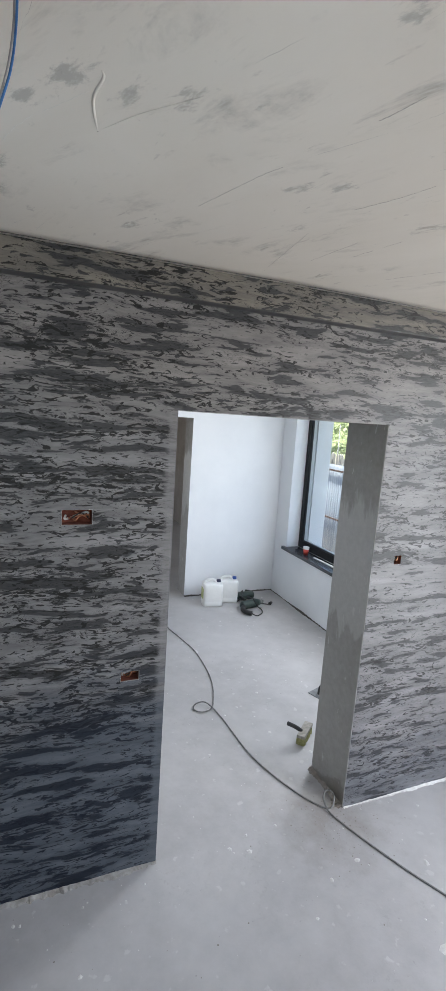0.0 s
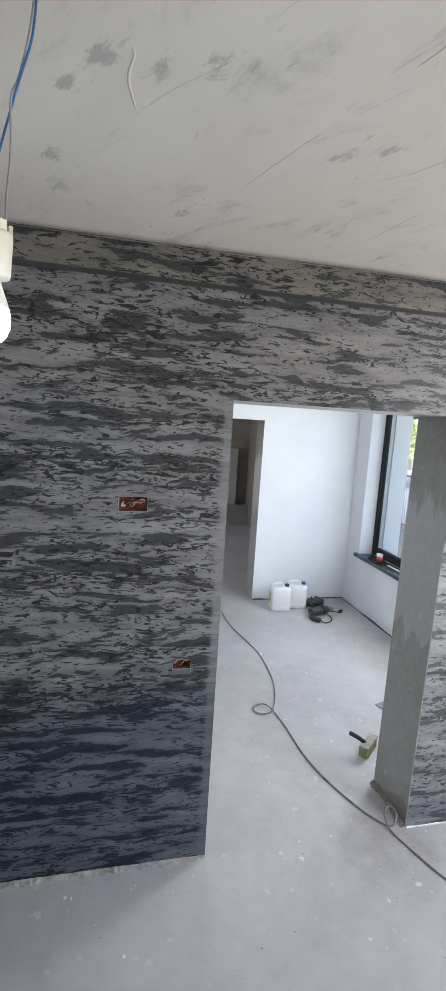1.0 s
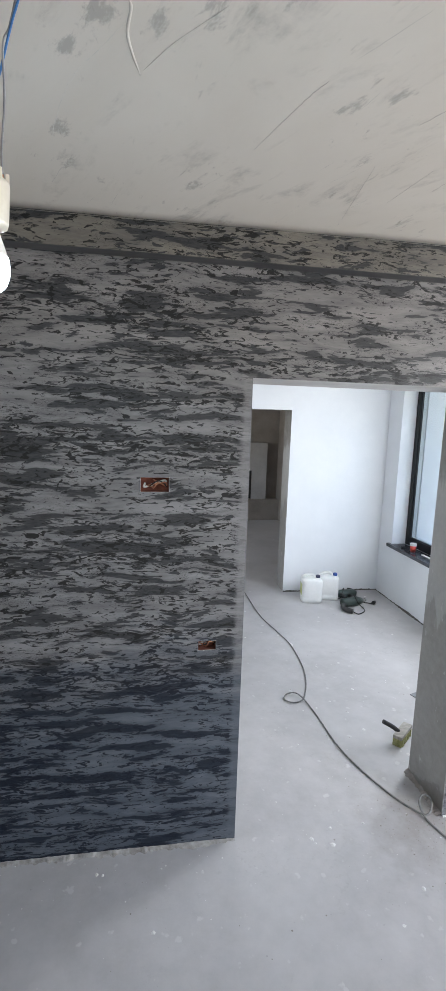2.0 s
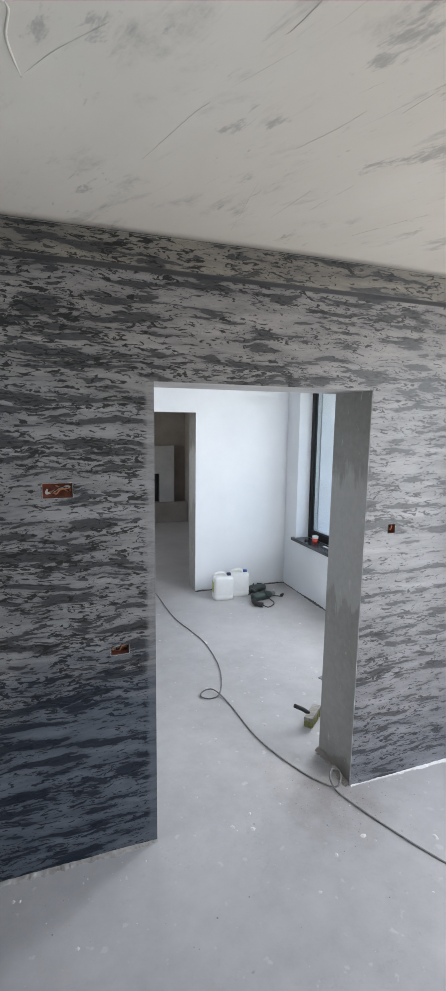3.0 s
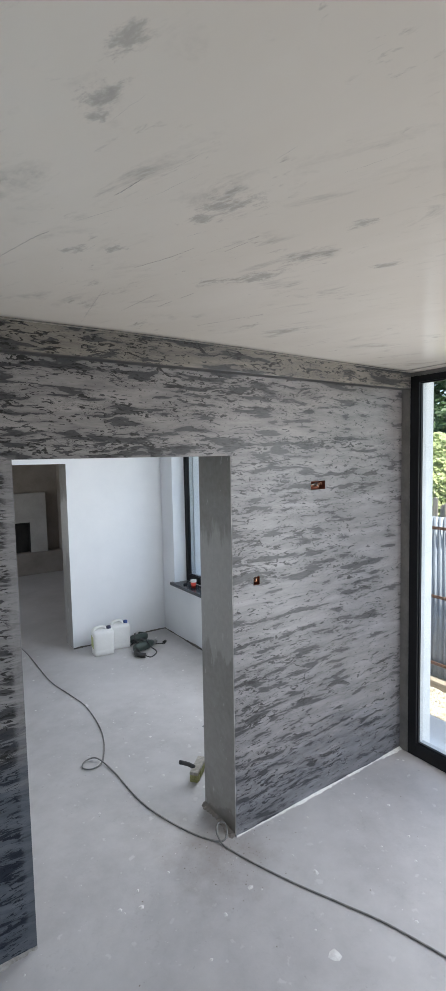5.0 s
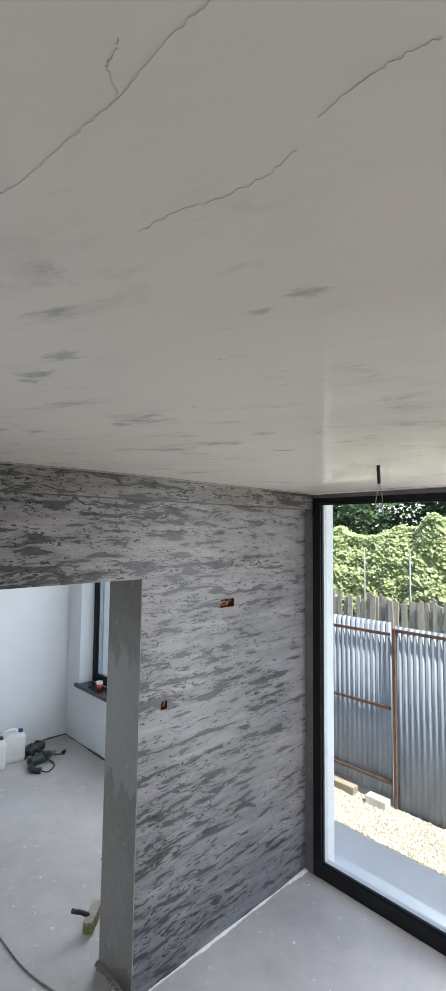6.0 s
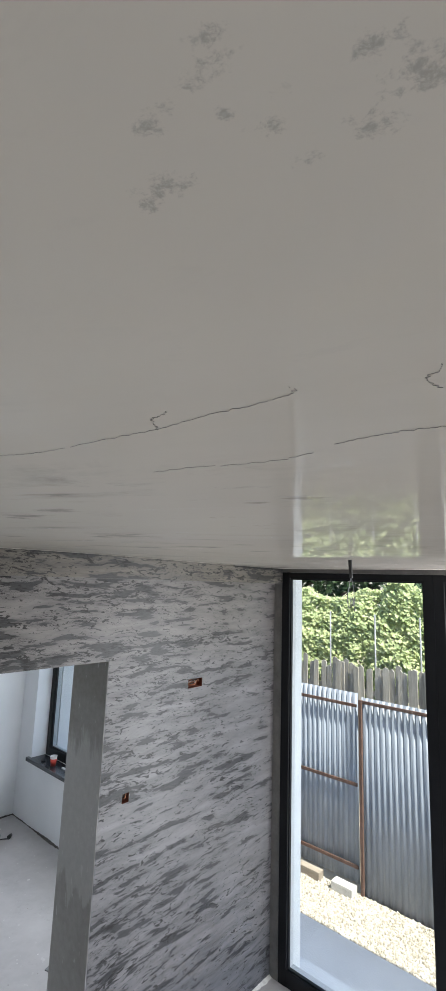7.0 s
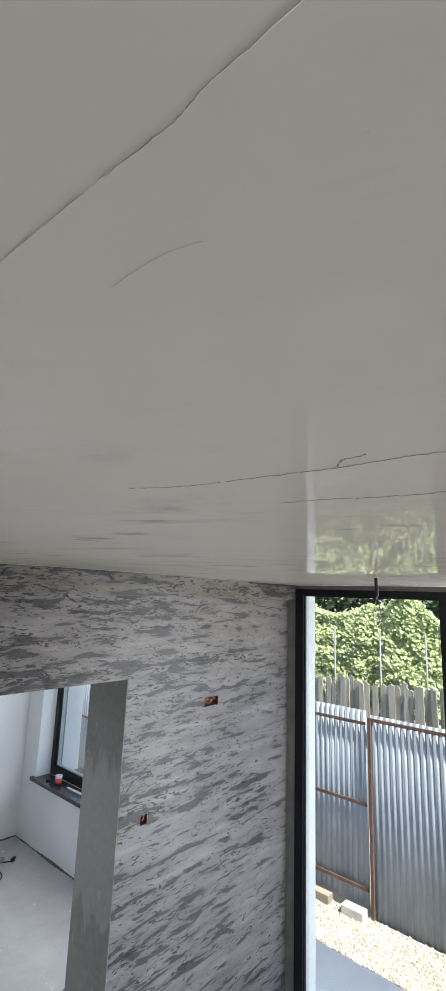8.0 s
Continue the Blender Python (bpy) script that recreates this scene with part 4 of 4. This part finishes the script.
def ceiling_vein(pts, width, seed, label, sway=0.0022, gap=0.34, material=None):
    """A fine dark vein or crack in the ceiling, a hair below its face."""
    line = curve_points([(x, y, 0) for x, y in pts], 14)
    edge = 0.0005 if material else 0.00025
    bm = bmesh.new()
    rows = []
    for i, c in enumerate(line):
        d = (line[min(i + 1, len(line) - 1)] - line[max(i - 1, 0)]).normalized()
        s = Vector((-d.y, d.x, 0))
        wob = sway * noise.noise((i * 0.45, seed, 0)) + 0.35 * sway * noise.noise((i * 1.3, seed, 5))
        w = 0.75 * width * max(0.12, 0.5 + 0.9 * noise.noise((i * 0.33, seed, 9))) * min(1.0, 0.25 + i / 8, 0.25 + (len(line) - 1 - i) / 8)
        c = c + s * wob
        z = ceiling_height(c.x, c.y)
        rows.append((bm.verts.new((*(c + s * w).xy, z - edge)), bm.verts.new((*c.xy, z - 0.0006)), bm.verts.new((*(c - s * w).xy, z - edge))))
    for i, (p, q) in enumerate(zip(rows, rows[1:])):
        if noise.noise((i * 0.21, seed, 17)) > gap:
            continue
        for k in range(2):
            bm.faces.new((p[k], q[k], q[k + 1], p[k + 1]))
    solid("trim_ceiling_vein", bm, material or CRACK, label, "crack")


HAIR = "fine dark hairline vein in the polished ceiling"
BROAD = "broad smoky vein in the polished ceiling"
ceiling_vein([(-0.335, -1.77), (-0.319, -1.80), (-0.310, -1.837), (-0.302, -1.908), (-0.297, -1.945), (-0.297, -1.995), (-0.294, -2.027), (-0.296, -2.054), (-0.304, -2.056)], 0.00010, 1, HAIR, 0.0028, 0.45)
ceiling_vein([(-0.295, -1.945), (-0.304, -1.952), (-0.313, -1.961), (-0.313, -1.966), (-0.316, -1.978)], 0.00010, 3, HAIR, 0.004, 0.25)
ceiling_vein([(-0.212, -1.84), (-0.203, -1.893), (-0.192, -1.92), (-0.183, -1.966), (-0.189, -2.0)], 0.00010, 14, HAIR, 0.004, 0.35)
ceiling_vein([(-0.199, -2.022), (-0.201, -2.055), (-0.199, -2.078), (-0.194, -2.098)], 0.00014, 15, HAIR, 0.003, 0.4)
ceiling_vein([(-0.285, -2.124), (-0.277, -2.12), (-0.276, -2.115), (-0.268, -2.112), (-0.255, -2.115)], 0.00009, 16, HAIR, 0.002, 0.4)
ceiling_vein([(-0.544, -1.93), (-0.541, -1.98), (-0.540, -2.008), (-0.539, -2.029), (-0.538, -2.046), (-0.539, -2.061), (-0.538, -2.10)], 0.00055, 4, BROAD, 0.0006, 0.35, SMOKE)
ceiling_vein([(-0.515, -1.995), (-0.515, -2.015), (-0.512, -2.029)], 0.0003, 12, BROAD, 0.0005, 0.3, SMOKE)
ceiling_vein([(-0.156, -0.605), (-0.149, -0.627), (-0.115, -0.74), (-0.082, -0.846), (-0.057, -0.902)], 0.0012, 5, HAIR)
ceiling_vein([(0.010, -1.125), (0.017, -1.145), (0.026, -1.18), (0.034, -1.216)], 0.0024, 6, HAIR, 0.002, 0.9)
ceiling_vein([(0.201, -0.792), (0.251, -0.905), (0.278, -0.992)], 0.0011, 17, HAIR)
ceiling_vein([(0.422, -0.491), (0.456, -0.685)], 0.0012, 18, HAIR)
ceiling_vein([(0.330, -0.384), (0.355, -0.607)], 0.0012, 19, HAIR)
ceiling_vein([(0.251, -0.167), (0.22, -0.38), (0.188, -0.597)], 0.0011, 20, HAIR)
ceiling_vein([(0.357, -1.015), (0.378, -1.105)], 0.0011, 21, HAIR)
ceiling_vein([(0.679, -0.338), (0.74, -0.47), (0.808, -0.607)], 0.0011, 22, HAIR)
ceiling_vein([(-0.46, -0.985), (-0.515, -0.903), (-0.59, -0.791), (-0.648, -0.635), (-0.673, -0.535)], 0.0016, 23, HAIR, 0.004, 0.35, SMOKE)


def plaster_ridge(pts, r):
    bm = bmesh.new()
    ends = len(pts) - 1
    tube(bm, [(x, y, ceiling_height(x, y) + (0.003 if k in (0, ends) else 0.0006 + 0.0008 * (k % 2))) for k, (x, y) in enumerate(pts)], r, 10)
    solid("trim_ceiling_scar", bm, CEILING, "raised plaster ridge on the ceiling", "ridge")


plaster_ridge([(-0.466, -1.02), (-0.461, -1.001), (-0.469, -0.943), (-0.461, -0.889), (-0.446, -0.83)], 0.0032)
plaster_ridge([(-0.452, -0.83), (-0.431, -0.86), (-0.39, -0.924), (-0.351, -0.972), (-0.311, -1.018), (-0.285, -1.05)], 0.0022)

# ---- the cable over both floors ----
bm = bmesh.new()
R = 0.0047
tube(bm, [(x, y, z + R) for x, y, z in [
    (0.60, 4.3, 0), (0.70, 3.5, 0), (0.73, 2.62, 0), (0.80, 2.22, 0), (0.849, 1.93, 0), (0.837, 1.56, 0), (0.789, 1.316, 0), (0.722, 1.14, 0.0),
    (0.67, 1.06, 0.004), (0.60, 1.045, 0.004), (0.557, 1.094, 0.002), (0.59, 1.15, 0.006), (0.665, 1.13, 0.014), (0.714, 0.95, 0.0), (0.737, 0.60, 0),
    (0.785, 0.379, 0), (0.871, 0.155, 0), (0.94, 0.045, 0), (0.985, 0.01, 0.004), (1.018, 0.03, 0.03), (1.022, 0.06, 0.055), (0.99, 0.075, 0.06), (0.962, 0.05, 0.035), (0.962, 0.0, 0.006),
    (0.977, -0.06, 0), (1.03, -0.21, 0), (1.12, -0.42, 0), (1.22, -0.62, 0), (1.33, -0.86, 0), (1.45, -1.3, 0), (1.5, -1.9, 0)]], R, 8, 7)
solid("extension_cable", bm, GREY_CABLE, "dusty grey power cable looped across the cement floor", "cable", "thing")

# ---- plaster flakes on the floor ----
bm = bmesh.new()
rng = random.Random(5)


def flake(x, y, s):
    n = rng.randrange(5, 8)
    ring = [bm.verts.new((x + s * rng.uniform(0.6, 1.1) * math.cos(6.283 * k / n), y + s * rng.uniform(0.6, 1.1) * math.sin(6.283 * k / n), 0.0005)) for k in range(n)]
    top = bm.verts.new((x, y, min(0.004, s * 0.35)))
    for k in range(n):
        bm.faces.new((ring[k], ring[(k + 1) % n], top))


for x, y, s in ((1.02, -0.769, 0.032), (0.448, -0.092, 0.016), (0.36, -0.05, 0.014), (0.47, 0.0, 0.010), (0.86, 1.93, 0.030), (0.93, -0.30, 0.016), (1.25, -0.42, 0.018), (0.75, -0.35, 0.012)):
    flake(x, y, s)
for k in range(360):
    if rng.random() < 0.6:
        flake(rng.uniform(-1.2, 2.4), rng.uniform(-1.5, -0.02) if rng.random() < 0.7 else rng.gauss(-0.15, 0.1), 0.0018 + 0.010 * rng.random() ** 5)
    else:
        flake(rng.uniform(0.05, 2.2), rng.uniform(0.0, 3.2), 0.0025 + 0.012 * rng.random() ** 4)
tagged(solid("plaster_flakes", bm, FILLER, "scattered white plaster flakes on the floor", "debris"), kind="stuff")

bm = bmesh.new()
for k in range(420):
    near_door = rng.random() < 0.5
    flake(rng.gauss(0.98, 0.16) if near_door else rng.uniform(-1.1, 2.3), rng.gauss(-0.06, 0.12) if near_door else rng.uniform(-1.3, 2.9), 0.0015 + 0.0035 * rng.random() ** 3)
tagged(solid("mortar_crumbs", bm, BROWN, "dark mortar crumbs swept about the doorway", "debris"), kind="stuff")

bm = bmesh.new()
for k in range(110):
    x, y = rng.uniform(-0.95, 2.2), -0.12 - 1.95 * rng.random()
    reach, a, w = rng.uniform(0.03, 0.22), radians(rng.gauss(-68, 9)), rng.uniform(0.0002, 0.0007)
    if y < -1.6:
        reach, w = reach * 0.25, w * 0.35
    row, n = [], 9
    for i in range(n + 1):
        c = reach * i / n
        bend = 0.035 * reach * noise.noise((i * 0.5, k, 3))
        px, py = x + c * math.cos(a) - bend * math.sin(a), y - abs(c * math.sin(a)) + bend * math.cos(a)
        f = w * (0.15 + math.sin(math.pi * i / n)) * (0.6 + 0.8 * noise.noise((i * 0.8, k, 8)))
        z = ceiling_height(px, py) - 0.0004
        row.append((bm.verts.new((px - f, py, z)), bm.verts.new((px + f, py, z))))
    for p, q in zip(row, row[1:]):
        bm.faces.new((p[0], p[1], q[1], q[0]))
tagged(solid("ceiling_scratches", bm, CRACK, "fine slanting trowel scratches in the polished ceiling", "scratches"), kind="stuff")

# ---- the next room ----
CAP_BLUE = speckled("blue_plastic_cap", (0.02, 0.05, 0.20), (0.03, 0.08, 0.28), 10, 0.4)
CAP_DARK = speckled("dark_plastic_cap", (0.015, 0.02, 0.05), (0.03, 0.035, 0.08), 10, 0.4)
RED_LABEL = speckled("red_label", (0.45, 0.03, 0.03), (0.6, 0.06, 0.05), 10, 0.5)
GREEN_LABEL = speckled("green_yellow_label", (0.30, 0.34, 0.10), (0.55, 0.55, 0.25), 10, 0.5)


def jerrycan(m, cap, tag_mat, tag_label, label):
    can = thing("jerrycan", label, "canister", m, "jerrycans by the wall")
    bm = bmesh.new()
    rings = []
    for z, sx, sy in ((0.0, 0.082, 0.070), (0.006, 0.090, 0.078), (0.05, 0.092, 0.080), (0.06, 0.0895, 0.0775), (0.07, 0.092, 0.080), (0.235, 0.092, 0.080), (0.250, 0.089, 0.077), (0.260, 0.078, 0.068), (0.264, 0.060, 0.052)):
        ring = []
        for k in range(28):
            a = 6.283185 * k / 28
            c, s = math.cos(a), math.sin(a)
            ring.append(bm.verts.new((sx * math.copysign(abs(c) ** 0.32, c), sy * math.copysign(abs(s) ** 0.32, s), z)))
        rings.append(ring)
    for p, q in zip(rings, rings[1:]):
        for k in range(28):
            bm.faces.new((p[k], p[(k + 1) % 28], q[(k + 1) % 28], q[k])).smooth = True
    bm.faces.new(rings[0]), bm.faces.new(rings[-1])
    part("body", bm, PLASTIC_WHITE, can)
    bm = bmesh.new()
    tube(bm, [(-0.078, 0.0, 0.245), (-0.070, 0.0, 0.280), (-0.035, 0.0, 0.293), (0.008, 0.0, 0.292), (0.028, 0.0, 0.262)], 0.014, 10)
    part("handle", bm, PLASTIC_WHITE, can)
    bm = bmesh.new()
    lathe(bm, [(0.0, 0.258), (0.021, 0.258), (0.0215, 0.263), (0.0205, 0.286), (0.018, 0.29), (0.0, 0.2905)], 20, (0.056, 0.0, 0))
    part("cap", bm, cap, can, "dark blue screw cap")
    bm = bmesh.new()
    box(bm, -0.0935, -0.0915, -0.05, 0.05, 0.08, 0.20, 0.0008)
    part("paper_label", bm, tag_mat, can, tag_label)


jerrycan(pose(1.393, 2.965, 0, 0, 0, -8) @ Matrix.Diagonal((1.2, 1.12, 1.0, 1.0)), CAP_DARK, GREEN_LABEL, "green and yellow paper label", "white plastic jerrycan with a dark cap standing on the floor")
jerrycan(pose(1.618, 3.035, 0, 0, 0, -14) @ Matrix.Diagonal((1.16, 1.12, 1.0, 1.0)), CAP_BLUE, RED_LABEL, "red paper label", "white plastic jerrycan with a blue cap and a red side label")

TOOL_GREEN = speckled("dark_green_tool_plastic", (0.018, 0.032, 0.028), (0.035, 0.055, 0.048), 15, 0.45)
TOOL_METAL = speckled("worn_tool_metal", (0.22, 0.22, 0.21), (0.38, 0.38, 0.37), 20, 0.4, 0.9)


def power_drill(m, label, side):
    """A corded drill lying on its flank."""
    t = thing("power_drill", label, "power tool", m, "power tools on the floor")
    bm = bmesh.new()
    prof = [(0.0, -0.10), (0.030, -0.10), (0.038, -0.09), (0.040, -0.02), (0.043, 0.0), (0.043, 0.06), (0.034, 0.085), (0.028, 0.11), (0.0, 0.112)]
    lathe(bm, prof, 20)
    bmesh.ops.transform(bm, matrix=pose(0, 0, 0.044, 0, 90, 0), verts=bm.verts)
    part("motor_body", bm, TOOL_GREEN, t)
    bm = bmesh.new()
    cyl(bm, (0.111, 0, 0.044), (0.135, 0, 0.044), 0.022, 0.022)
    cyl(bm, (0.135, 0, 0.044), (0.165, 0, 0.044), 0.022, 0.012)
    part("chuck", bm, TOOL_METAL, t, "grey metal chuck")
    bm = bmesh.new()
    tube(bm, [(-0.085, -0.02, 0.036), (-0.125, -0.05, 0.030), (-0.130, -0.11, 0.026), (-0.100, -0.155, 0.024)], 0.022, 12)
    part("grip", bm, BLACK_RUBBER, t, "black rubber grip")
    bm = bmesh.new()
    tube(bm, [(0.075, 0.03, 0.05), (0.075, 0.075, 0.052), (0.078, 0.13, 0.05)], 0.015, 12)
    part("side_handle", bm, BLACK_RUBBER, t, "black side handle")
    bm = bmesh.new()
    s = side
    tube(bm, [(-0.100, -0.155, 0.022), (-0.06, -0.185, 0.006), (0.03, -0.15, 0.005), (0.07 * s, -0.09, 0.005), (0.05 * s, -0.055, 0.03), (0.02, -0.03, 0.088), (0.04, 0.01, 0.094), (0.09, 0.055, 0.03), (0.15, 0.045, 0.006), (0.20, 0.0, 0.006), (0.225, -0.03, 0.006)], 0.0048, 8)
    part("cord", bm, BLACK_RUBBER, t, "black power cord")
    bm = bmesh.new()
    cyl(bm, (0.225, -0.03, 0.016), (0.262, -0.012, 0.016), 0.016, 0.012)
    part("plug", bm, BLACK_RUBBER, t, "black plug")


power_drill(pose(1.775, 2.76, 0, 0, 0, 14) @ Matrix.Scale(1.18, 4), "dark green corded drill lying on the cement floor", 1)
power_drill(pose(1.83, 3.02, 0, 0, 0, 186) @ Matrix.Scale(1.1, 4), "dark green corded drill lying beside the white wall", 0.8)

BRISTLE = speckled("yellow_green_bristle", (0.20, 0.20, 0.07), (0.36, 0.35, 0.16), 60, 0.9, bump=0.6, fine=160)
brush = thing("block_brush", "worn plasterer's block brush with a black handle on the floor", "brush", pose(1.165, 0.585, 0, 0, 0, 41))
bm = bmesh.new()
box(bm, -0.085, 0.085, -0.024, 0.024, 0.0, 0.050, 0.006)
for k in range(60):
    x, y = random.Random(k).uniform(-0.082, 0.082), random.Random(k + 99).choice((-0.025, 0.025))
    box(bm, x - 0.003, x + 0.003, y - 0.004, y + 0.004, 0.001, 0.05, 0.001)
part("bristles", bm, BRISTLE, brush, "yellow-green stiff bristles")
bm = bmesh.new()
box(bm, -0.09, 0.09, -0.028, 0.028, 0.0505, 0.072, 0.005)
part("block", bm, OLD_WOOD, brush, "grey worn wooden block")
bm = bmesh.new()
tube(bm, [(-0.03, 0.015, 0.068), (-0.05, 0.05, 0.095), (-0.085, 0.095, 0.125)], 0.0135, 12)
part("handle", bm, BLACK_RUBBER, brush, "black handle")

hawk = thing("plastering_trowel", "dark plastering trowel lying on the cement floor", "trowel", pose(1.645, 1.05, 0, 0, 0, 20))
bm = bmesh.new()
box(bm, -0.14, 0.14, -0.065, 0.065, 0.0, 0.006, 0.002)
part("blade", bm, STEEL, hawk, "dark flat blade")
bm = bmesh.new()
tube(bm, [(-0.09, 0, 0.004), (-0.085, 0, 0.05), (-0.06, 0, 0.065), (0.05, 0, 0.065), (0.07, 0, 0.05), (0.075, 0, 0.004)], 0.012, 10)
part("handle", bm, BLACK_RUBBER, hawk, "black bow handle")

CUP_RED = speckled("red_paper_cup", (0.50, 0.045, 0.03), (0.62, 0.07, 0.045), 20, 0.55)
cup = thing("paper_cup", "red paper cup with a white rim on the window sill", "cup", pose(2.350, 2.62, 0.631))
bm = bmesh.new()
lathe(bm, [(0.0, 0.003), (0.024, 0.003), (0.025, 0.0), (0.0325, 0.068), (0.031, 0.068), (0.024, 0.006), (0.0, 0.006)], 28)
part("wall", bm, CUP_RED, cup)
bm = bmesh.new()
lathe(bm, [(0.0325, 0.0681), (0.0345, 0.090), (0.0352, 0.092), (0.0342, 0.0935), (0.0325, 0.090), (0.0310, 0.0681)], 28)
part("rim", bm, PLASTIC_WHITE, cup, "white rolled rim")
bm = bmesh.new()
bmesh.ops.create_icosphere(bm, subdivisions=2, radius=0.03)
for v in bm.verts:
    v.co *= 0.75 + 0.5 * noise.noise(v.co * 60)
    v.co.z = max(0.0, v.co.z * 0.5 + 0.010)
ob = solid("crumpled_rag", bm, speckled("dark_rag", (0.02, 0.022, 0.026), (0.06, 0.062, 0.066), 40, 0.9), "small dark crumpled rag on the window sill", "rag", "thing")
ob.matrix_basis = pose(2.345, 2.80, 0.631)
bm = bmesh.new()
box(bm, -0.012, 0.012, -0.30, 0.30, 0.0, 0.008, 0.002)
ob = solid("plastic_strip", bm, PLASTIC_WHITE, "white plastic trim offcut lying on the window sill", "trim strip", "thing")
ob.matrix_basis = pose(2.395, 2.20, 0.631, 0, 0, 2)

# ---- stones, grass and the far house ----
bm = bmesh.new()
rng = random.Random(3)
shape = bmesh.new()
bmesh.ops.create_icosphere(shape, subdivisions=1, radius=1.0)
unit, tris = [v.co.copy() for v in shape.verts], [[v.index for v in f.verts] for f in shape.faces]
shape.free()
vs, fs = [], []
for k in range(10500):
    x, y = rng.uniform(3.83, 4.49), rng.uniform(-1.3, 2.6) if k < 9000 else rng.uniform(2.6, 8.5)
    s = 0.006 + 0.010 * rng.random() ** 2
    o, q = len(vs), Euler((rng.uniform(0, 6), rng.uniform(0, 6), rng.uniform(0, 6))).to_matrix()
    for u in unit:
        p = q @ Vector((u.x * s * 1.3, u.y * s, u.z * s * 0.7)) * rng.uniform(0.8, 1.15)
        vs.append((x + p.x, y + p.y, -0.472 + p.z))
    fs += [tuple(o + i for i in t) for t in tris]
bm.free()
me = bpy.data.meshes.new("gravel_stones")
me.from_pydata(vs, [], fs)
stone_mat, snt, sb = start("gravel_stones", 0.9)
sgeo = node(snt, "ShaderNodeNewGeometry")
snt.links.new(ramp(snt, sgeo.outputs["Random Per Island"], [(0.0, (0.27, 0.24, 0.19)), (0.5, (0.42, 0.385, 0.32)), (1.0, (0.57, 0.54, 0.48))]), sb.inputs["Base Color"])
me.materials.append(stone_mat)
tagged(new("gravel_stones", me), "loose pale limestone gravel", "gravel", "", "stuff")

house = thing("garden_house", "pale rendered house behind the garden", "house", pose(16.0, 0.2, -0.52))
bm = bmesh.new()
box(bm, 0, 5, -5, 2.6, 0, 3.2, 0.02)
part("wall", bm, RENDER, house)
bm = bmesh.new()
q = [bm.verts.new(p) for p in ((-0.3, -5.3, 3.15), (-0.3, 2.9, 3.15), (5.3, 2.9, 3.15), (5.3, -5.3, 3.15), (2.5, -5.3, 5.0), (2.5, 2.9, 5.0))]
for ids in ((0, 1, 5, 4), (3, 4, 5, 2), (0, 4, 3), (1, 2, 5), (0, 3, 2, 1)):
    bm.faces.new([q[i] for i in ids])
part("roof", bm, RUST, house, "dull red tiled roof")

pts = [(rng.uniform(6.7, 9.5), rng.uniform(-3, 12), -0.5 + rng.uniform(0.02, 0.3)) for k in range(6000)]
tagged(new("grass", leaf_mesh("grass", pts, 0.14, rng, LEAF, (-0.7, 0.1, 0.5))), "tall sunlit grass and weeds", "grass", "", "stuff")
